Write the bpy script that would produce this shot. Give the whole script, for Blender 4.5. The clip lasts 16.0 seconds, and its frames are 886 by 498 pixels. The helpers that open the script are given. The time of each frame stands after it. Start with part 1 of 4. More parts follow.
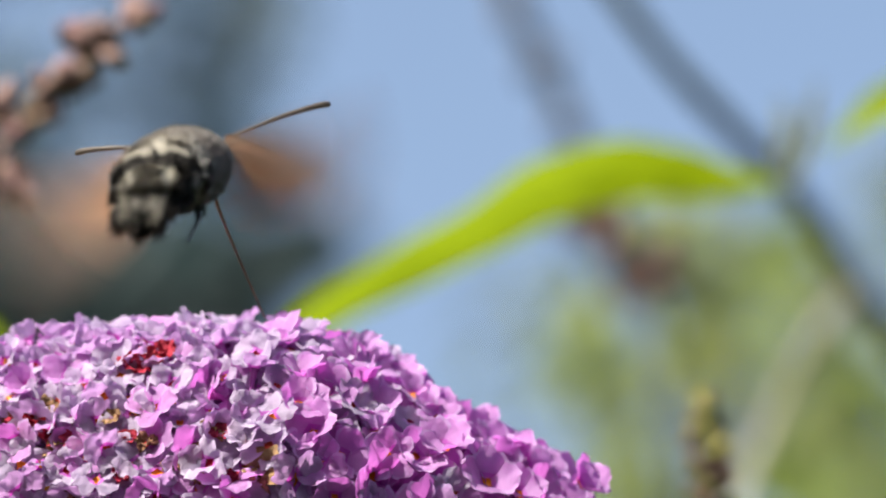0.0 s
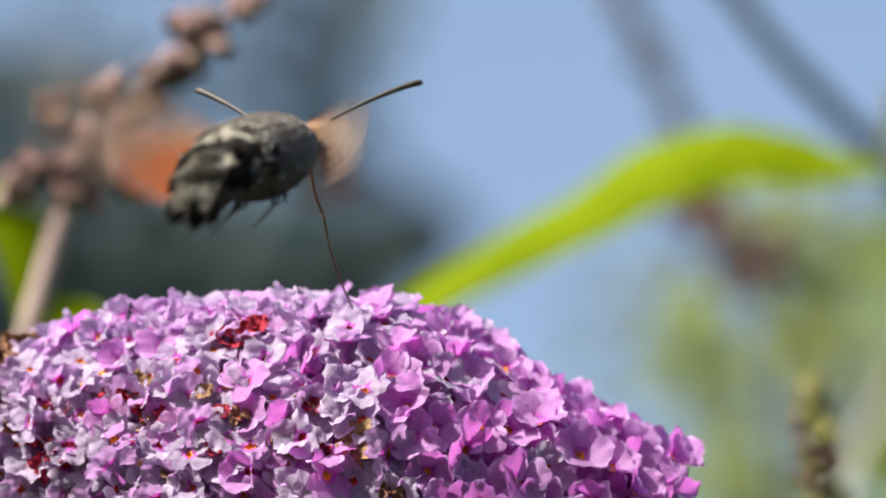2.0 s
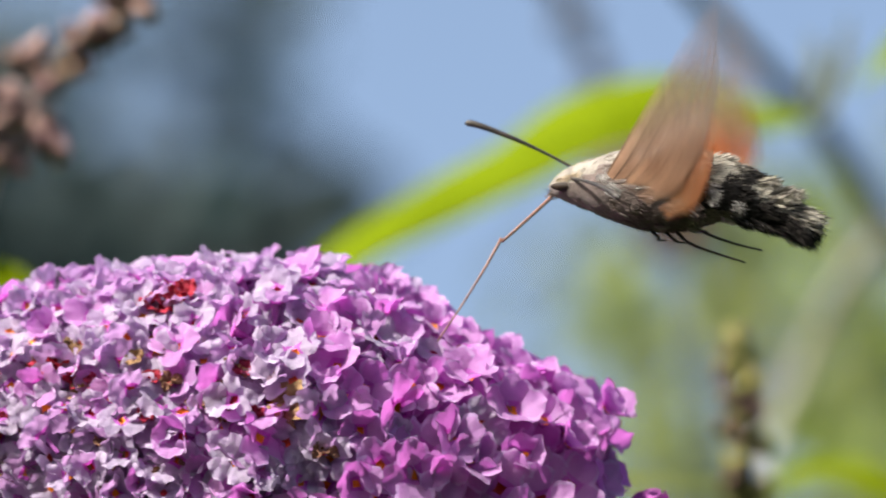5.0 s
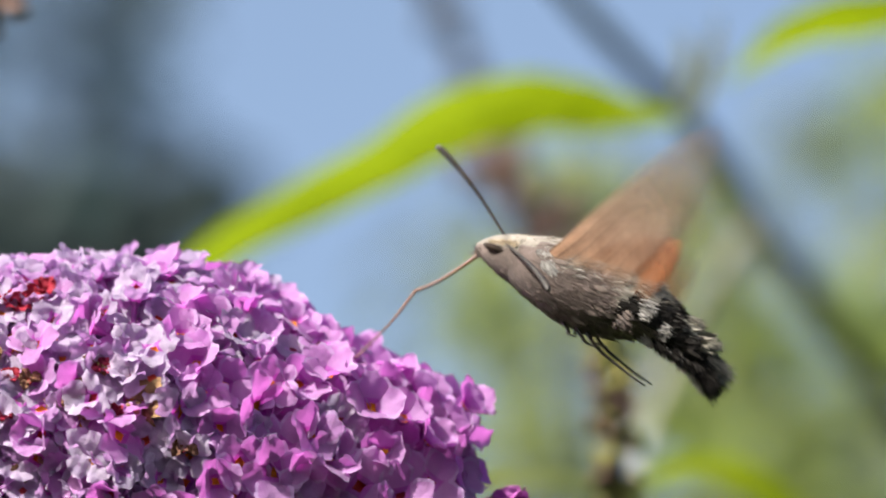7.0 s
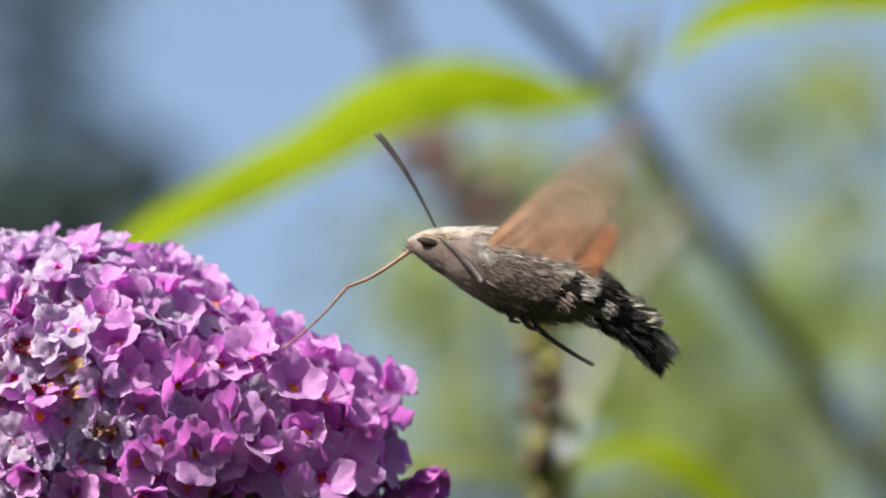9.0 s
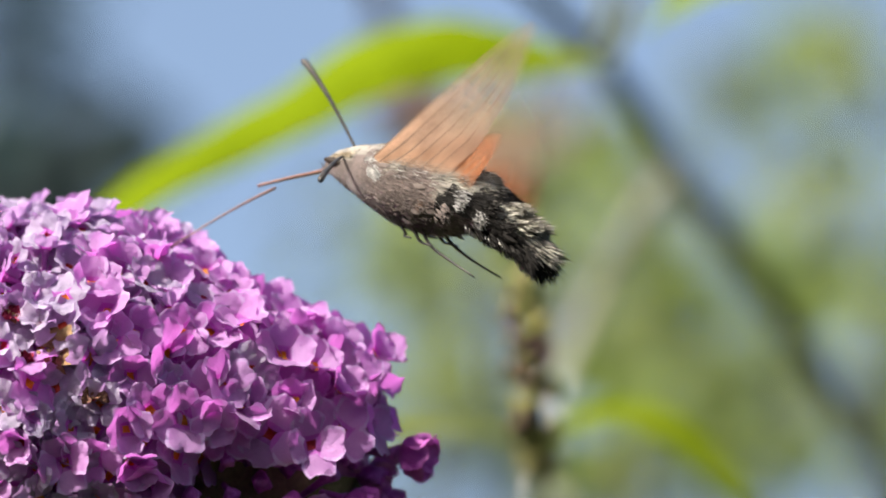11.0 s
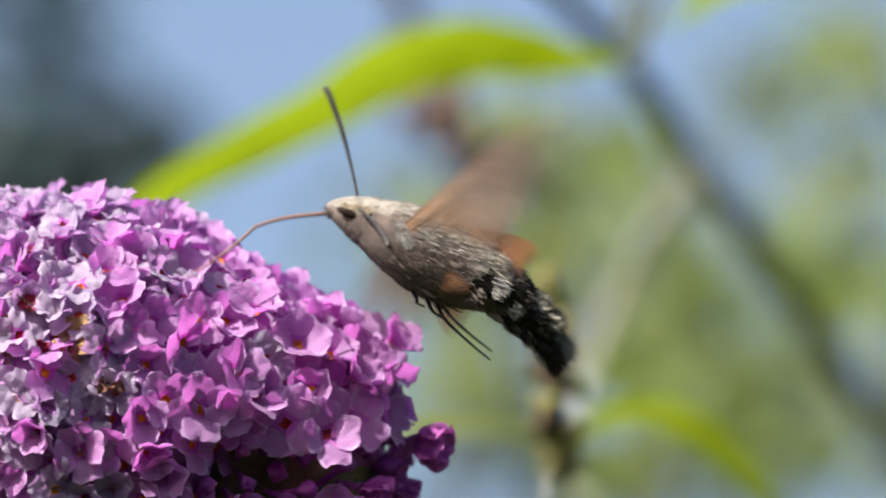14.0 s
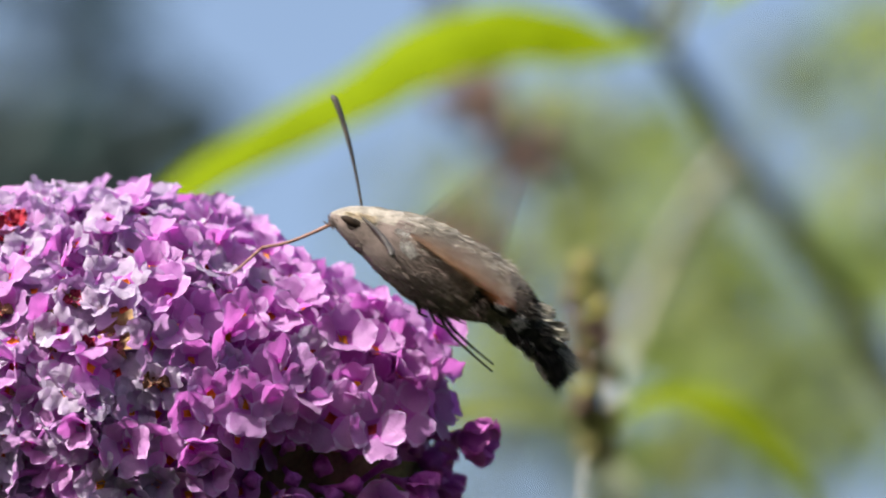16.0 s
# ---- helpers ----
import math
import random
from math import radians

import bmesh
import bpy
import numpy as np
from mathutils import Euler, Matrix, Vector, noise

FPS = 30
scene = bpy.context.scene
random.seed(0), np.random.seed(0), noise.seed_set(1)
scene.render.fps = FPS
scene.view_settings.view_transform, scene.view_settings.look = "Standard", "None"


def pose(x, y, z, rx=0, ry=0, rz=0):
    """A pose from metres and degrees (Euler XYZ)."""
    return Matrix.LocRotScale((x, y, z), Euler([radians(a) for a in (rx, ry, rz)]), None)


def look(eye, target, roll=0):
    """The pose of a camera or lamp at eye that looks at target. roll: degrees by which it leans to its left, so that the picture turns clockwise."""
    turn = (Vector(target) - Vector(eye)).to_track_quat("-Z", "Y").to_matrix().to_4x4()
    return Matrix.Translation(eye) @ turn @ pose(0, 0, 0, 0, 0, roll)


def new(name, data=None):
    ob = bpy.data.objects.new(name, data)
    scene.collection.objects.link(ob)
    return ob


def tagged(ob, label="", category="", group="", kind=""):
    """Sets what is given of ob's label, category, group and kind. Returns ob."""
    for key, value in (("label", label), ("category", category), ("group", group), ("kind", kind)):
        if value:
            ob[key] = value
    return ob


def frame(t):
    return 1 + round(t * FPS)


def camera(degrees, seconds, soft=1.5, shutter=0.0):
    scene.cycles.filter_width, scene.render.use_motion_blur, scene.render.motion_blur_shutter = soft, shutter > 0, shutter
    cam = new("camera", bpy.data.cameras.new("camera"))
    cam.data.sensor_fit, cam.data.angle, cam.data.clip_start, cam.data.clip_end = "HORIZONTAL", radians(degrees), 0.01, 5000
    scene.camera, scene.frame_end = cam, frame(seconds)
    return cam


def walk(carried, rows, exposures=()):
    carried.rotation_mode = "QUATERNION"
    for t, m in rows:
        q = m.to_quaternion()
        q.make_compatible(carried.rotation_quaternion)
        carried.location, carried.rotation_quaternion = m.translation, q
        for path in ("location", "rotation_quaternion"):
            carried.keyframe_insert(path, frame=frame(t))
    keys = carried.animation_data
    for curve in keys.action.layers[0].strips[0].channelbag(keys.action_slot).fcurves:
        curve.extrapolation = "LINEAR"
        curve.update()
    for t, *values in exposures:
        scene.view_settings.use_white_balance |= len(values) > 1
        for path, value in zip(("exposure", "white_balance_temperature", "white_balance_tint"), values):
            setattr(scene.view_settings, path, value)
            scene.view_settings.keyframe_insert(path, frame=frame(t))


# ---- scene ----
# Units below: millimetres on the plane of the flower, D metres before the lens.
D = 0.73
UP = 20.0
W = pose(0, 0, 1.5, UP)          # eye at 1.5 m, looking up towards the top of the shrub


def at(x, z, d=0.0):
    """World place of a point seen x, z mm off the axis at the flower's distance, but d metres behind it."""
    k = (D + d) / D / 1000
    return W @ Vector((x * k, D + d, z * k))


# ---- camera ----
cam = camera(8.0, 16.0, soft=1.9, shutter=0.7)
cam.data.dof.use_dof = True
cam.data.dof.focus_distance = D - 0.018
cam.data.dof.aperture_fstop = 18.0
AIM = [
    (0, -17.64, 6.44),
    (0.5, -21.74, 6.38),
    (1, -25.06, 6.18),
    (1.5, -28.32, 5.86),
    (2, -29.95, 5.21),
    (2.5, -30.92, 3.58),
    (3, -32.81, 2.28),
    (3.2, -32.81, 2.21),
    (5.3, -19.01, 0.98),
    (5.5, -17.64, 0.98),
    (6, -12.11, 1.11),
    (6.5, -8.20, 1.11),
    (7, -6.31, 0.72),
    (7.5, -4.04, 0.59),
    (8, -1.50, 0.52),
    (8.5, 0.00, 0.00),
    (9, 1.56, -1.11),
    (9.5, 1.95, -3.39),
    (10, 2.93, -4.69),
    (10.2, 3.19, -4.95),
    (12.3, 2.93, -5.60),
    (12.5, 2.80, -5.53),
    (13, 2.47, -5.34),
    (13.5, 1.63, -5.47),
    (14, 0.52, -5.53),
    (14.5, -1.11, -6.31),
    (15, -2.21, -7.03),
    (15.5, -2.67, -7.23),
    (16, -3.78, -7.23),
]
walk(cam, [(t, W @ look((0, 0, 0), (x / 1000, D, z / 1000))) for t, x, z in AIM])

# ---- light ----
SUN = (W.to_3x3() @ Vector((-0.57, -0.22, 0.79))).normalized()
world = bpy.data.worlds.new("world")
scene.world = world
world.use_nodes = True
sky = world.node_tree.nodes.new("ShaderNodeTexSky")
sky.sky_type, sky.sun_disc = "NISHITA", False
sky.sun_elevation = math.asin(SUN.z)
sky.sun_rotation = math.atan2(SUN.x, SUN.y)
sky.air_density, sky.dust_density, sky.ozone_density = 1.0, 4.0, 0.45
world.node_tree.links.new(sky.outputs[0], world.node_tree.nodes["Background"].inputs[0])
world.node_tree.nodes["Background"].inputs[1].default_value = 0.115
lamp = bpy.data.lights.new("sun", "SUN")
lamp.energy, lamp.angle, lamp.color = 5.2, radians(0.6), (1.0, 0.95, 0.87)
sun = new("sun", lamp)
sun.matrix_world = look(SUN * 50, (0, 0, 0))
scene.view_settings.exposure = 0.97

# ---- materials ----


def material(name, colours, rough=0.6, scale=400.0, through_light=0.0, bump=0.0, spread=0.12, tint=None, sheen=0.0, spec=0.4, islands=False):
    """colours: two ends of a mottled ramp. through_light: the share of light that passes a thin leaf or petal."""
    m = bpy.data.materials.new(name)
    m.use_nodes = True
    n, l = m.node_tree.nodes, m.node_tree.links
    b = n["Principled BSDF"]
    co = n.new("ShaderNodeTexCoord")
    big, fine = n.new("ShaderNodeTexNoise"), n.new("ShaderNodeTexNoise")
    big.inputs["Scale"].default_value, fine.inputs["Scale"].default_value = scale, scale * 6
    big.inputs["Detail"].default_value = fine.inputs["Detail"].default_value = 3
    l.new(co.outputs["Object"], big.inputs["Vector"])
    l.new(co.outputs["Object"], fine.inputs["Vector"])
    add = n.new("ShaderNodeMath")
    add.operation = "MULTIPLY_ADD"
    l.new(fine.outputs["Fac"], add.inputs[0])
    add.inputs[1].default_value = 0.45
    l.new(big.outputs["Fac"], add.inputs[2])
    ramp = n.new("ShaderNodeValToRGB")
    ramp.color_ramp.elements[0].position, ramp.color_ramp.elements[1].position = 0.5, 0.95
    ramp.color_ramp.elements[0].color = (*colours[0], 1)
    ramp.color_ramp.elements[1].color = (*colours[1], 1)
    l.new(add.outputs[0], ramp.inputs[0])
    hsv = n.new("ShaderNodeHueSaturation")
    info = n.new("ShaderNodeObjectInfo")
    rng = n.new("ShaderNodeMapRange")
    rng.inputs["To Min"].default_value, rng.inputs["To Max"].default_value = 1 - spread, 1 + spread
    vary = info.outputs["Random"]
    if islands:
        geo, both = n.new("ShaderNodeNewGeometry"), n.new("ShaderNodeMath")
        both.operation = "ADD"
        wrap = n.new("ShaderNodeMath")
        wrap.operation = "FRACT"
        l.new(info.outputs["Random"], both.inputs[0])
        l.new(geo.outputs["Random Per Island"], both.inputs[1])
        l.new(both.outputs[0], wrap.inputs[0])
        vary = wrap.outputs[0]
    l.new(vary, rng.inputs["Value"])
    l.new(rng.outputs[0], hsv.inputs["Value"])
    hue = n.new("ShaderNodeMapRange")
    hue.inputs["To Min"].default_value, hue.inputs["To Max"].default_value = 0.5 - spread * 0.08, 0.5 + spread * 0.08
    l.new(vary, hue.inputs["Value"])
    l.new(hue.outputs[0], hsv.inputs["Hue"])
    l.new(ramp.outputs[0], hsv.inputs["Color"])
    l.new(hsv.outputs[0], b.inputs["Base Color"])
    b.inputs["Roughness"].default_value = rough
    b.inputs["Specular IOR Level"].default_value = spec
    b.inputs["Sheen Weight"].default_value = sheen
    if bump:
        bp = n.new("ShaderNodeBump")
        bp.inputs["Strength"].default_value, bp.inputs["Distance"].default_value = bump, 0.0004
        l.new(fine.outputs["Fac"], bp.inputs["Height"])
        l.new(bp.outputs[0], b.inputs["Normal"])
    if through_light:
        tr, mix = n.new("ShaderNodeBsdfTranslucent"), n.new("ShaderNodeMixShader")
        if tint:
            tr.inputs["Color"].default_value = (*tint, 1)
        else:
            l.new(hsv.outputs[0], tr.inputs["Color"])
        mix.inputs[0].default_value = through_light
        l.new(b.outputs[0], mix.inputs[1])
        l.new(tr.outputs[0], mix.inputs[2])
        l.new(mix.outputs[0], n["Material Output"].inputs["Surface"])
    return m


PETAL = material("fresh_petal", ((0.455, 0.205, 0.495), (0.56, 0.29, 0.585)), 0.6, 420, 0.50, 0.4, 0.13, tint=(0.67, 0.175, 0.64), sheen=0.18, spec=0.3, islands=True)
FADED = material("faded_petal", ((0.405, 0.34, 0.49), (0.525, 0.46, 0.58)), 0.7, 420, 0.52, 0.55, 0.15, tint=(0.56, 0.31, 0.61), sheen=0.1, spec=0.2, islands=True)
# magenta ring round the throat, deepened with the shade inside the cup
PETAL_BASE = material("shaded_petal_base", ((0.40, 0.095, 0.43), (0.50, 0.155, 0.52)), 0.6, 500, 0.42, 0.3, 0.16, tint=(0.70, 0.08, 0.60), sheen=0.1, spec=0.2, islands=True)
PETAL_EDGE = material("petal_edge", ((0.51, 0.29, 0.58), (0.63, 0.42, 0.69)), 0.65, 700, 0.38, 0.4, 0.12, tint=(0.68, 0.24, 0.69), sheen=0.18, spec=0.3, islands=True)
FADED_EDGE = material("faded_edge", ((0.475, 0.385, 0.55), (0.61, 0.525, 0.66)), 0.7, 700, 0.35, 0.6, 0.12, tint=(0.60, 0.32, 0.68), sheen=0.1, spec=0.2, islands=True)
TUBE = material("flower_tube", ((0.30, 0.06, 0.30), (0.44, 0.12, 0.42)), 0.6, 500, 0.25, 0.2, 0.2)
EYE_ORANGE = material("flower_throat", ((0.85, 0.17, 0.01), (0.95, 0.38, 0.02)), 0.6, 900, 0.2, 0.0, 0.3)
EYE_RED = material("old_throat", ((0.40, 0.01, 0.015), (0.60, 0.04, 0.02)), 0.6, 900, 0.1, 0.0, 0.3)
# half-open petals, their purple darkened for the self-shadow under the tip
HALF_OPEN = material("shaded_half_open_petal", ((0.34, 0.06, 0.34), (0.54, 0.17, 0.50)), 0.6, 500, 0.25, 0.4, 0.25, tint=(0.45, 0.06, 0.42))
BUD = material("flower_bud", ((0.26, 0.03, 0.26), (0.46, 0.11, 0.44)), 0.6, 600, 0.15, 0.4, 0.3)
CALYX = material("calyx", ((0.075, 0.066, 0.03), (0.19, 0.155, 0.07)), 0.8, 300, 0.0, 0.3, 0.2)
CRIMSON = material("crimson_spent_floret", ((0.20, 0.004, 0.03), (0.36, 0.012, 0.055)), 0.7, 500, 0.2, 0.4, 0.2)
WITHERED = material("withered_petal", ((0.11, 0.05, 0.025), (0.32, 0.18, 0.09)), 0.8, 500, 0.1, 0.5, 0.3)
LEAF = material("sunlit_leaf", ((0.14, 0.19, 0.001), (0.19, 0.25, 0.002)), 0.7, 60, 0.4, 0.2, 0.06, tint=(0.37, 0.46, 0.0), spec=0.05)
LEAF_DULL = material("shrub_leaf", ((0.135, 0.175, 0.06), (0.215, 0.25, 0.09)), 0.85, 40, 0.4, 0.2, 0.25, tint=(0.30, 0.38, 0.08), spec=0.1)
LEAF_GREY = material("grey_green_leaf", ((0.12, 0.16, 0.10), (0.20, 0.245, 0.16)), 0.85, 40, 0.3, 0.2, 0.25, spec=0.1)
LEAF_PALE = material("leaf_underside", ((0.34, 0.38, 0.22), (0.48, 0.50, 0.34)), 0.8, 60, 0.3, 0.2, 0.1)
# dark green taken near black: the hedge's deep shade is in this colour
HEDGE = material("shaded_hedge_leaf", ((0.007, 0.021, 0.024), (0.013, 0.038, 0.040)), 0.6, 8, 0.0, 0.2, 0.2)
BARK = material("brown_twig", ((0.09, 0.075, 0.05), (0.16, 0.135, 0.10)), 0.85, 120, 0.0, 0.5, 0.1)
GREEN_BARK = material("green_twig", ((0.052, 0.056, 0.028), (0.10, 0.098, 0.052)), 0.8, 120, 0.0, 0.4, 0.1)
PALE_BARK = material("felted_stem", ((0.36, 0.34, 0.30), (0.48, 0.45, 0.40)), 0.9, 120, 0.0, 0.4, 0.1)
PINK_BARK = material("old_stem", ((0.27, 0.20, 0.185), (0.38, 0.30, 0.265)), 0.9, 120, 0.0, 0.4, 0.1)
DUSK_GREEN = material("mossy_dark_twig", ((0.030, 0.036, 0.026), (0.055, 0.064, 0.04)), 0.85, 120, 0.0, 0.4, 0.1, spec=0.1)
DUSK_BARK = material("dusky_twig", ((0.06, 0.06, 0.065), (0.11, 0.105, 0.11)), 0.85, 120, 0.0, 0.5, 0.1)
SEED_BROWN = material("seed_capsule", ((0.07, 0.04, 0.03), (0.18, 0.11, 0.08)), 0.8, 300, 0.0, 0.5, 0.4)
SEED_PINK = material("spent_floret", ((0.21, 0.12, 0.115), (0.35, 0.22, 0.20)), 0.8, 300, 0.1, 0.5, 0.3)
SEED_GREEN = material("green_capsule", ((0.12, 0.115, 0.03), (0.26, 0.24, 0.075)), 0.8, 300, 0.0, 0.4, 0.3)
GRASS = material("grass", ((0.04, 0.07, 0.015), (0.09, 0.12, 0.03)), 0.9, 6, 0.0, 0.5, 0.0)

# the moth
# grey and mauve fur, with top light and side shade put into the tones
FUR_GREY = material("sunlit_grey_brown_fur", ((0.15, 0.132, 0.108), (0.37, 0.335, 0.28)), 0.9, 420, 0.1, 0.2, 0.12, sheen=0.2, islands=True)
# paler fur for the abdomen's top, standing in for light from above
FUR_CREAM = material("sunlit_cream_grey_fur", ((0.20, 0.183, 0.148), (0.39, 0.36, 0.295)), 0.9, 420, 0.1, 0.2, 0.12, sheen=0.2, islands=True)
FUR_PALE = material("shaded_mauve_brown_fur", ((0.095, 0.073, 0.062), (0.195, 0.150, 0.130)), 0.9, 350, 0.1, 0.2, 0.12, sheen=0.2, islands=True)
FUR_BLACK = material("black_fur", ((0.008, 0.007, 0.006), (0.030, 0.027, 0.024)), 0.75, 900, 0.0, 0.3, 0.2, spec=0.1, islands=True)
# black tail hairs coloured grey where sunlight gives them a sheen
FUR_TAIL = material("painted_sheen_tail_fur", ((0.11, 0.100, 0.08), (0.36, 0.33, 0.265)), 0.6, 900, 0.0, 0.3, 0.4, sheen=0.2, islands=True)
FUR_WHITE = material("white_fur", ((0.42, 0.40, 0.37), (0.66, 0.63, 0.58)), 0.85, 900, 0.15, 0.2, 0.15, islands=True)
FUR_SILVER = material("silver_fur", ((0.16, 0.155, 0.147), (0.38, 0.365, 0.34)), 0.85, 900, 0.1, 0.2, 0.3, islands=True)
FUR_TAN = material("tan_fur", ((0.24, 0.19, 0.12), (0.42, 0.35, 0.25)), 0.9, 420, 0.1, 0.2, 0.2, islands=True)
FORE_UP = material("dark_brown_wing_scales", ((0.22, 0.165, 0.12), (0.37, 0.29, 0.22)), 0.8, 300, 0.6, 0.2, 0.0, tint=(0.78, 0.64, 0.50))
FORE_LOW = material("tan_wing_scales", ((0.46, 0.37, 0.29), (0.80, 0.69, 0.57)), 0.8, 300, 0.62, 0.2, 0.0)
WING_VEIN = material("wing_vein", ((0.15, 0.085, 0.05), (0.26, 0.16, 0.10)), 0.8, 300, 0.3, 0.2, 0.0)
HIND_UP = material("orange_wing_scales", ((0.52, 0.135, 0.02), (0.72, 0.22, 0.035)), 0.75, 300, 0.5, 0.2, 0.0)
HIND_LOW = material("ochre_wing_scales", ((0.42, 0.19, 0.08), (0.55, 0.28, 0.13)), 0.8, 300, 0.4, 0.2, 0.0)


def wing_gradient(m, base, tip, reach, sheer):
    """Warm, dense scales at the wing's root, dull and sparse ones at its tip."""
    n, l = m.node_tree.nodes, m.node_tree.links
    co, sep, mul = n.new("ShaderNodeTexCoord"), n.new("ShaderNodeSeparateXYZ"), n.new("ShaderNodeMath")
    ab, ramp, mix = n.new("ShaderNodeMath"), n.new("ShaderNodeValToRGB"), n.new("ShaderNodeMix")
    l.new(co.outputs["Object"], sep.inputs[0])
    ab.operation, mul.operation = "ABSOLUTE", "DIVIDE"
    l.new(sep.outputs["Y"], ab.inputs[0])
    l.new(ab.outputs[0], mul.inputs[0])
    mul.inputs[1].default_value = reach
    ramp.color_ramp.elements[0].color, ramp.color_ramp.elements[1].color = (*base, 1), (*tip, 1)
    ramp.color_ramp.elements[0].position, ramp.color_ramp.elements[1].position = 0.15, 0.85
    l.new(mul.outputs[0], ramp.inputs[0])
    mix.data_type, mix.blend_type = "RGBA", "MULTIPLY"
    mix.inputs["Factor"].default_value = 1.0
    hsv = next(q for q in n if q.type == "HUE_SAT")
    l.new(hsv.outputs[0], mix.inputs["A"])
    l.new(ramp.outputs[0], mix.inputs["B"])
    for q in n:
        if q.type == "BSDF_PRINCIPLED":
            l.new(mix.outputs["Result"], q.inputs["Base Color"])
        if q.type == "BSDF_TRANSLUCENT" and q.inputs["Color"].is_linked:
            l.new(mix.outputs["Result"], q.inputs["Color"])
    out, clear, thin, share = n["Material Output"], n.new("ShaderNodeBsdfTransparent"), n.new("ShaderNodeMixShader"), n.new("ShaderNodeMapRange")
    share.inputs["From Min"].default_value, share.inputs["From Max"].default_value = 0.1, 1.0
    share.inputs["To Min"].default_value, share.inputs["To Max"].default_value = sheer
    l.new(mul.outputs[0], share.inputs["Value"])
    l.new(share.outputs[0], thin.inputs[0])
    l.new(out.inputs[0].links[0].from_socket, thin.inputs[1])
    l.new(clear.outputs[0], thin.inputs[2])
    l.new(thin.outputs[0], out.inputs[0])


wing_gradient(FORE_LOW, (1.0, 0.72, 0.55), (0.66, 0.61, 0.60), 0.022, (0.2, 0.85))
wing_gradient(FORE_UP, (1.25, 1.15, 1.0), (0.62, 0.60, 0.60), 0.022, (0.2, 0.85))
wing_gradient(HIND_UP, (1.0, 0.9, 0.8), (0.55, 0.45, 0.45), 0.013, (0.1, 0.6))
wing_gradient(HIND_LOW, (1.0, 1.0, 1.0), (0.8, 0.55, 0.42), 0.013, (0.1, 0.6))
CHITIN = material("dark_chitin", ((0.02, 0.018, 0.015), (0.06, 0.05, 0.04)), 0.45, 900, 0.0, 0.2, 0.0)
TONGUE = material("brown_tongue", ((0.15, 0.066, 0.042), (0.23, 0.11, 0.072)), 0.45, 900, 0.0, 0.1, 0.0)
EYE_DARK = material("moth_eye", ((0.012, 0.008, 0.005), (0.04, 0.025, 0.016)), 0.6, 900, 0.0, 0.0, 0.0, spec=0.2)

# ---- mesh helpers ----
rnd = random.Random(7)


def mesh_of(bm, name, mats):
    me = bpy.data.meshes.new(name)
    bm.to_mesh(me)
    bm.free()
    for m in (mats if isinstance(mats, (list, tuple)) else [mats]):
        me.materials.append(m)
    me.polygons.foreach_set("use_smooth", [True] * len(me.polygons))
    return me


def part(name, bm, mats, parent, label=""):
    ob = new(name, mesh_of(bm, name, mats) if isinstance(bm, bmesh.types.BMesh) else bm)
    ob.parent = parent
    return tagged(ob, label)


def thing(name, m, label, category, group="", kind=""):
    ob = new(name)
    ob.empty_display_size = 0.005
    ob.matrix_world = m
    return tagged(ob, label, category, group, kind)


def spline(points, n):
    """n + 1 points on a smooth curve through the given ones, without loops where their spacing changes."""
    p = [Vector(q) for q in points]
    gap = [(b - a).length ** 0.5 + 1e-9 for a, b in zip(p, p[1:])]
    out = []
    for i in range(n + 1):
        f = i / n * (len(p) - 1)
        k = min(int(f), len(p) - 2)
        t = f - k
        b, c, h = p[k], p[k + 1], gap[k]
        mb = (c - b) / h if k == 0 else ((b - p[k - 1]) / gap[k - 1] * h + (c - b) / h * gap[k - 1]) / (h + gap[k - 1])
        mc = (c - b) / h if k == len(p) - 2 else ((c - b) / h * gap[k + 1] + (p[k + 2] - c) / gap[k + 1] * h) / (h + gap[k + 1])
        out.append(b * (1 + 2 * t) * (1 - t) ** 2 + mb * h * t * (1 - t) ** 2 + c * t * t * (3 - 2 * t) + mc * h * t * t * (t - 1))
    return out


def lerp_table(table, x):
    for (a, p), (b, q) in zip(table, table[1:]):
        if x <= b:
            return p + (q - p) * max(0.0, (x - a) / (b - a))
    return table[-1][1]


def tube(bm, points, radii, sides=8, wobble=0.0, slot=0, cap=True):
    """A round stem through the points; radii may be a function of 0..1."""
    n = len(points) - 1
    rings, ref = [], Vector((0.13, 0.31, 0.94))
    for i, p in enumerate(points):
        t = (points[min(i + 1, n)] - points[max(i - 1, 0)]).normalized()
        u = t.cross(ref).normalized()
        v = t.cross(u)
        r = radii(i / n) if callable(radii) else radii
        rings.append([bm.verts.new(p + (u * math.cos(a) + v * math.sin(a)) * r * (1 + wobble * rnd.uniform(-1, 1)))
                      for a in (2 * math.pi * k / sides for k in range(sides))])
    for a, b in zip(rings, rings[1:]):
        for k in range(sides):
            bm.faces.new((a[k], a[(k + 1) % sides], b[(k + 1) % sides], b[k])).material_index = slot
    if cap:
        bm.faces.new(rings[0][::-1]).material_index = slot
        bm.faces.new(rings[-1]).material_index = slot
    return bm


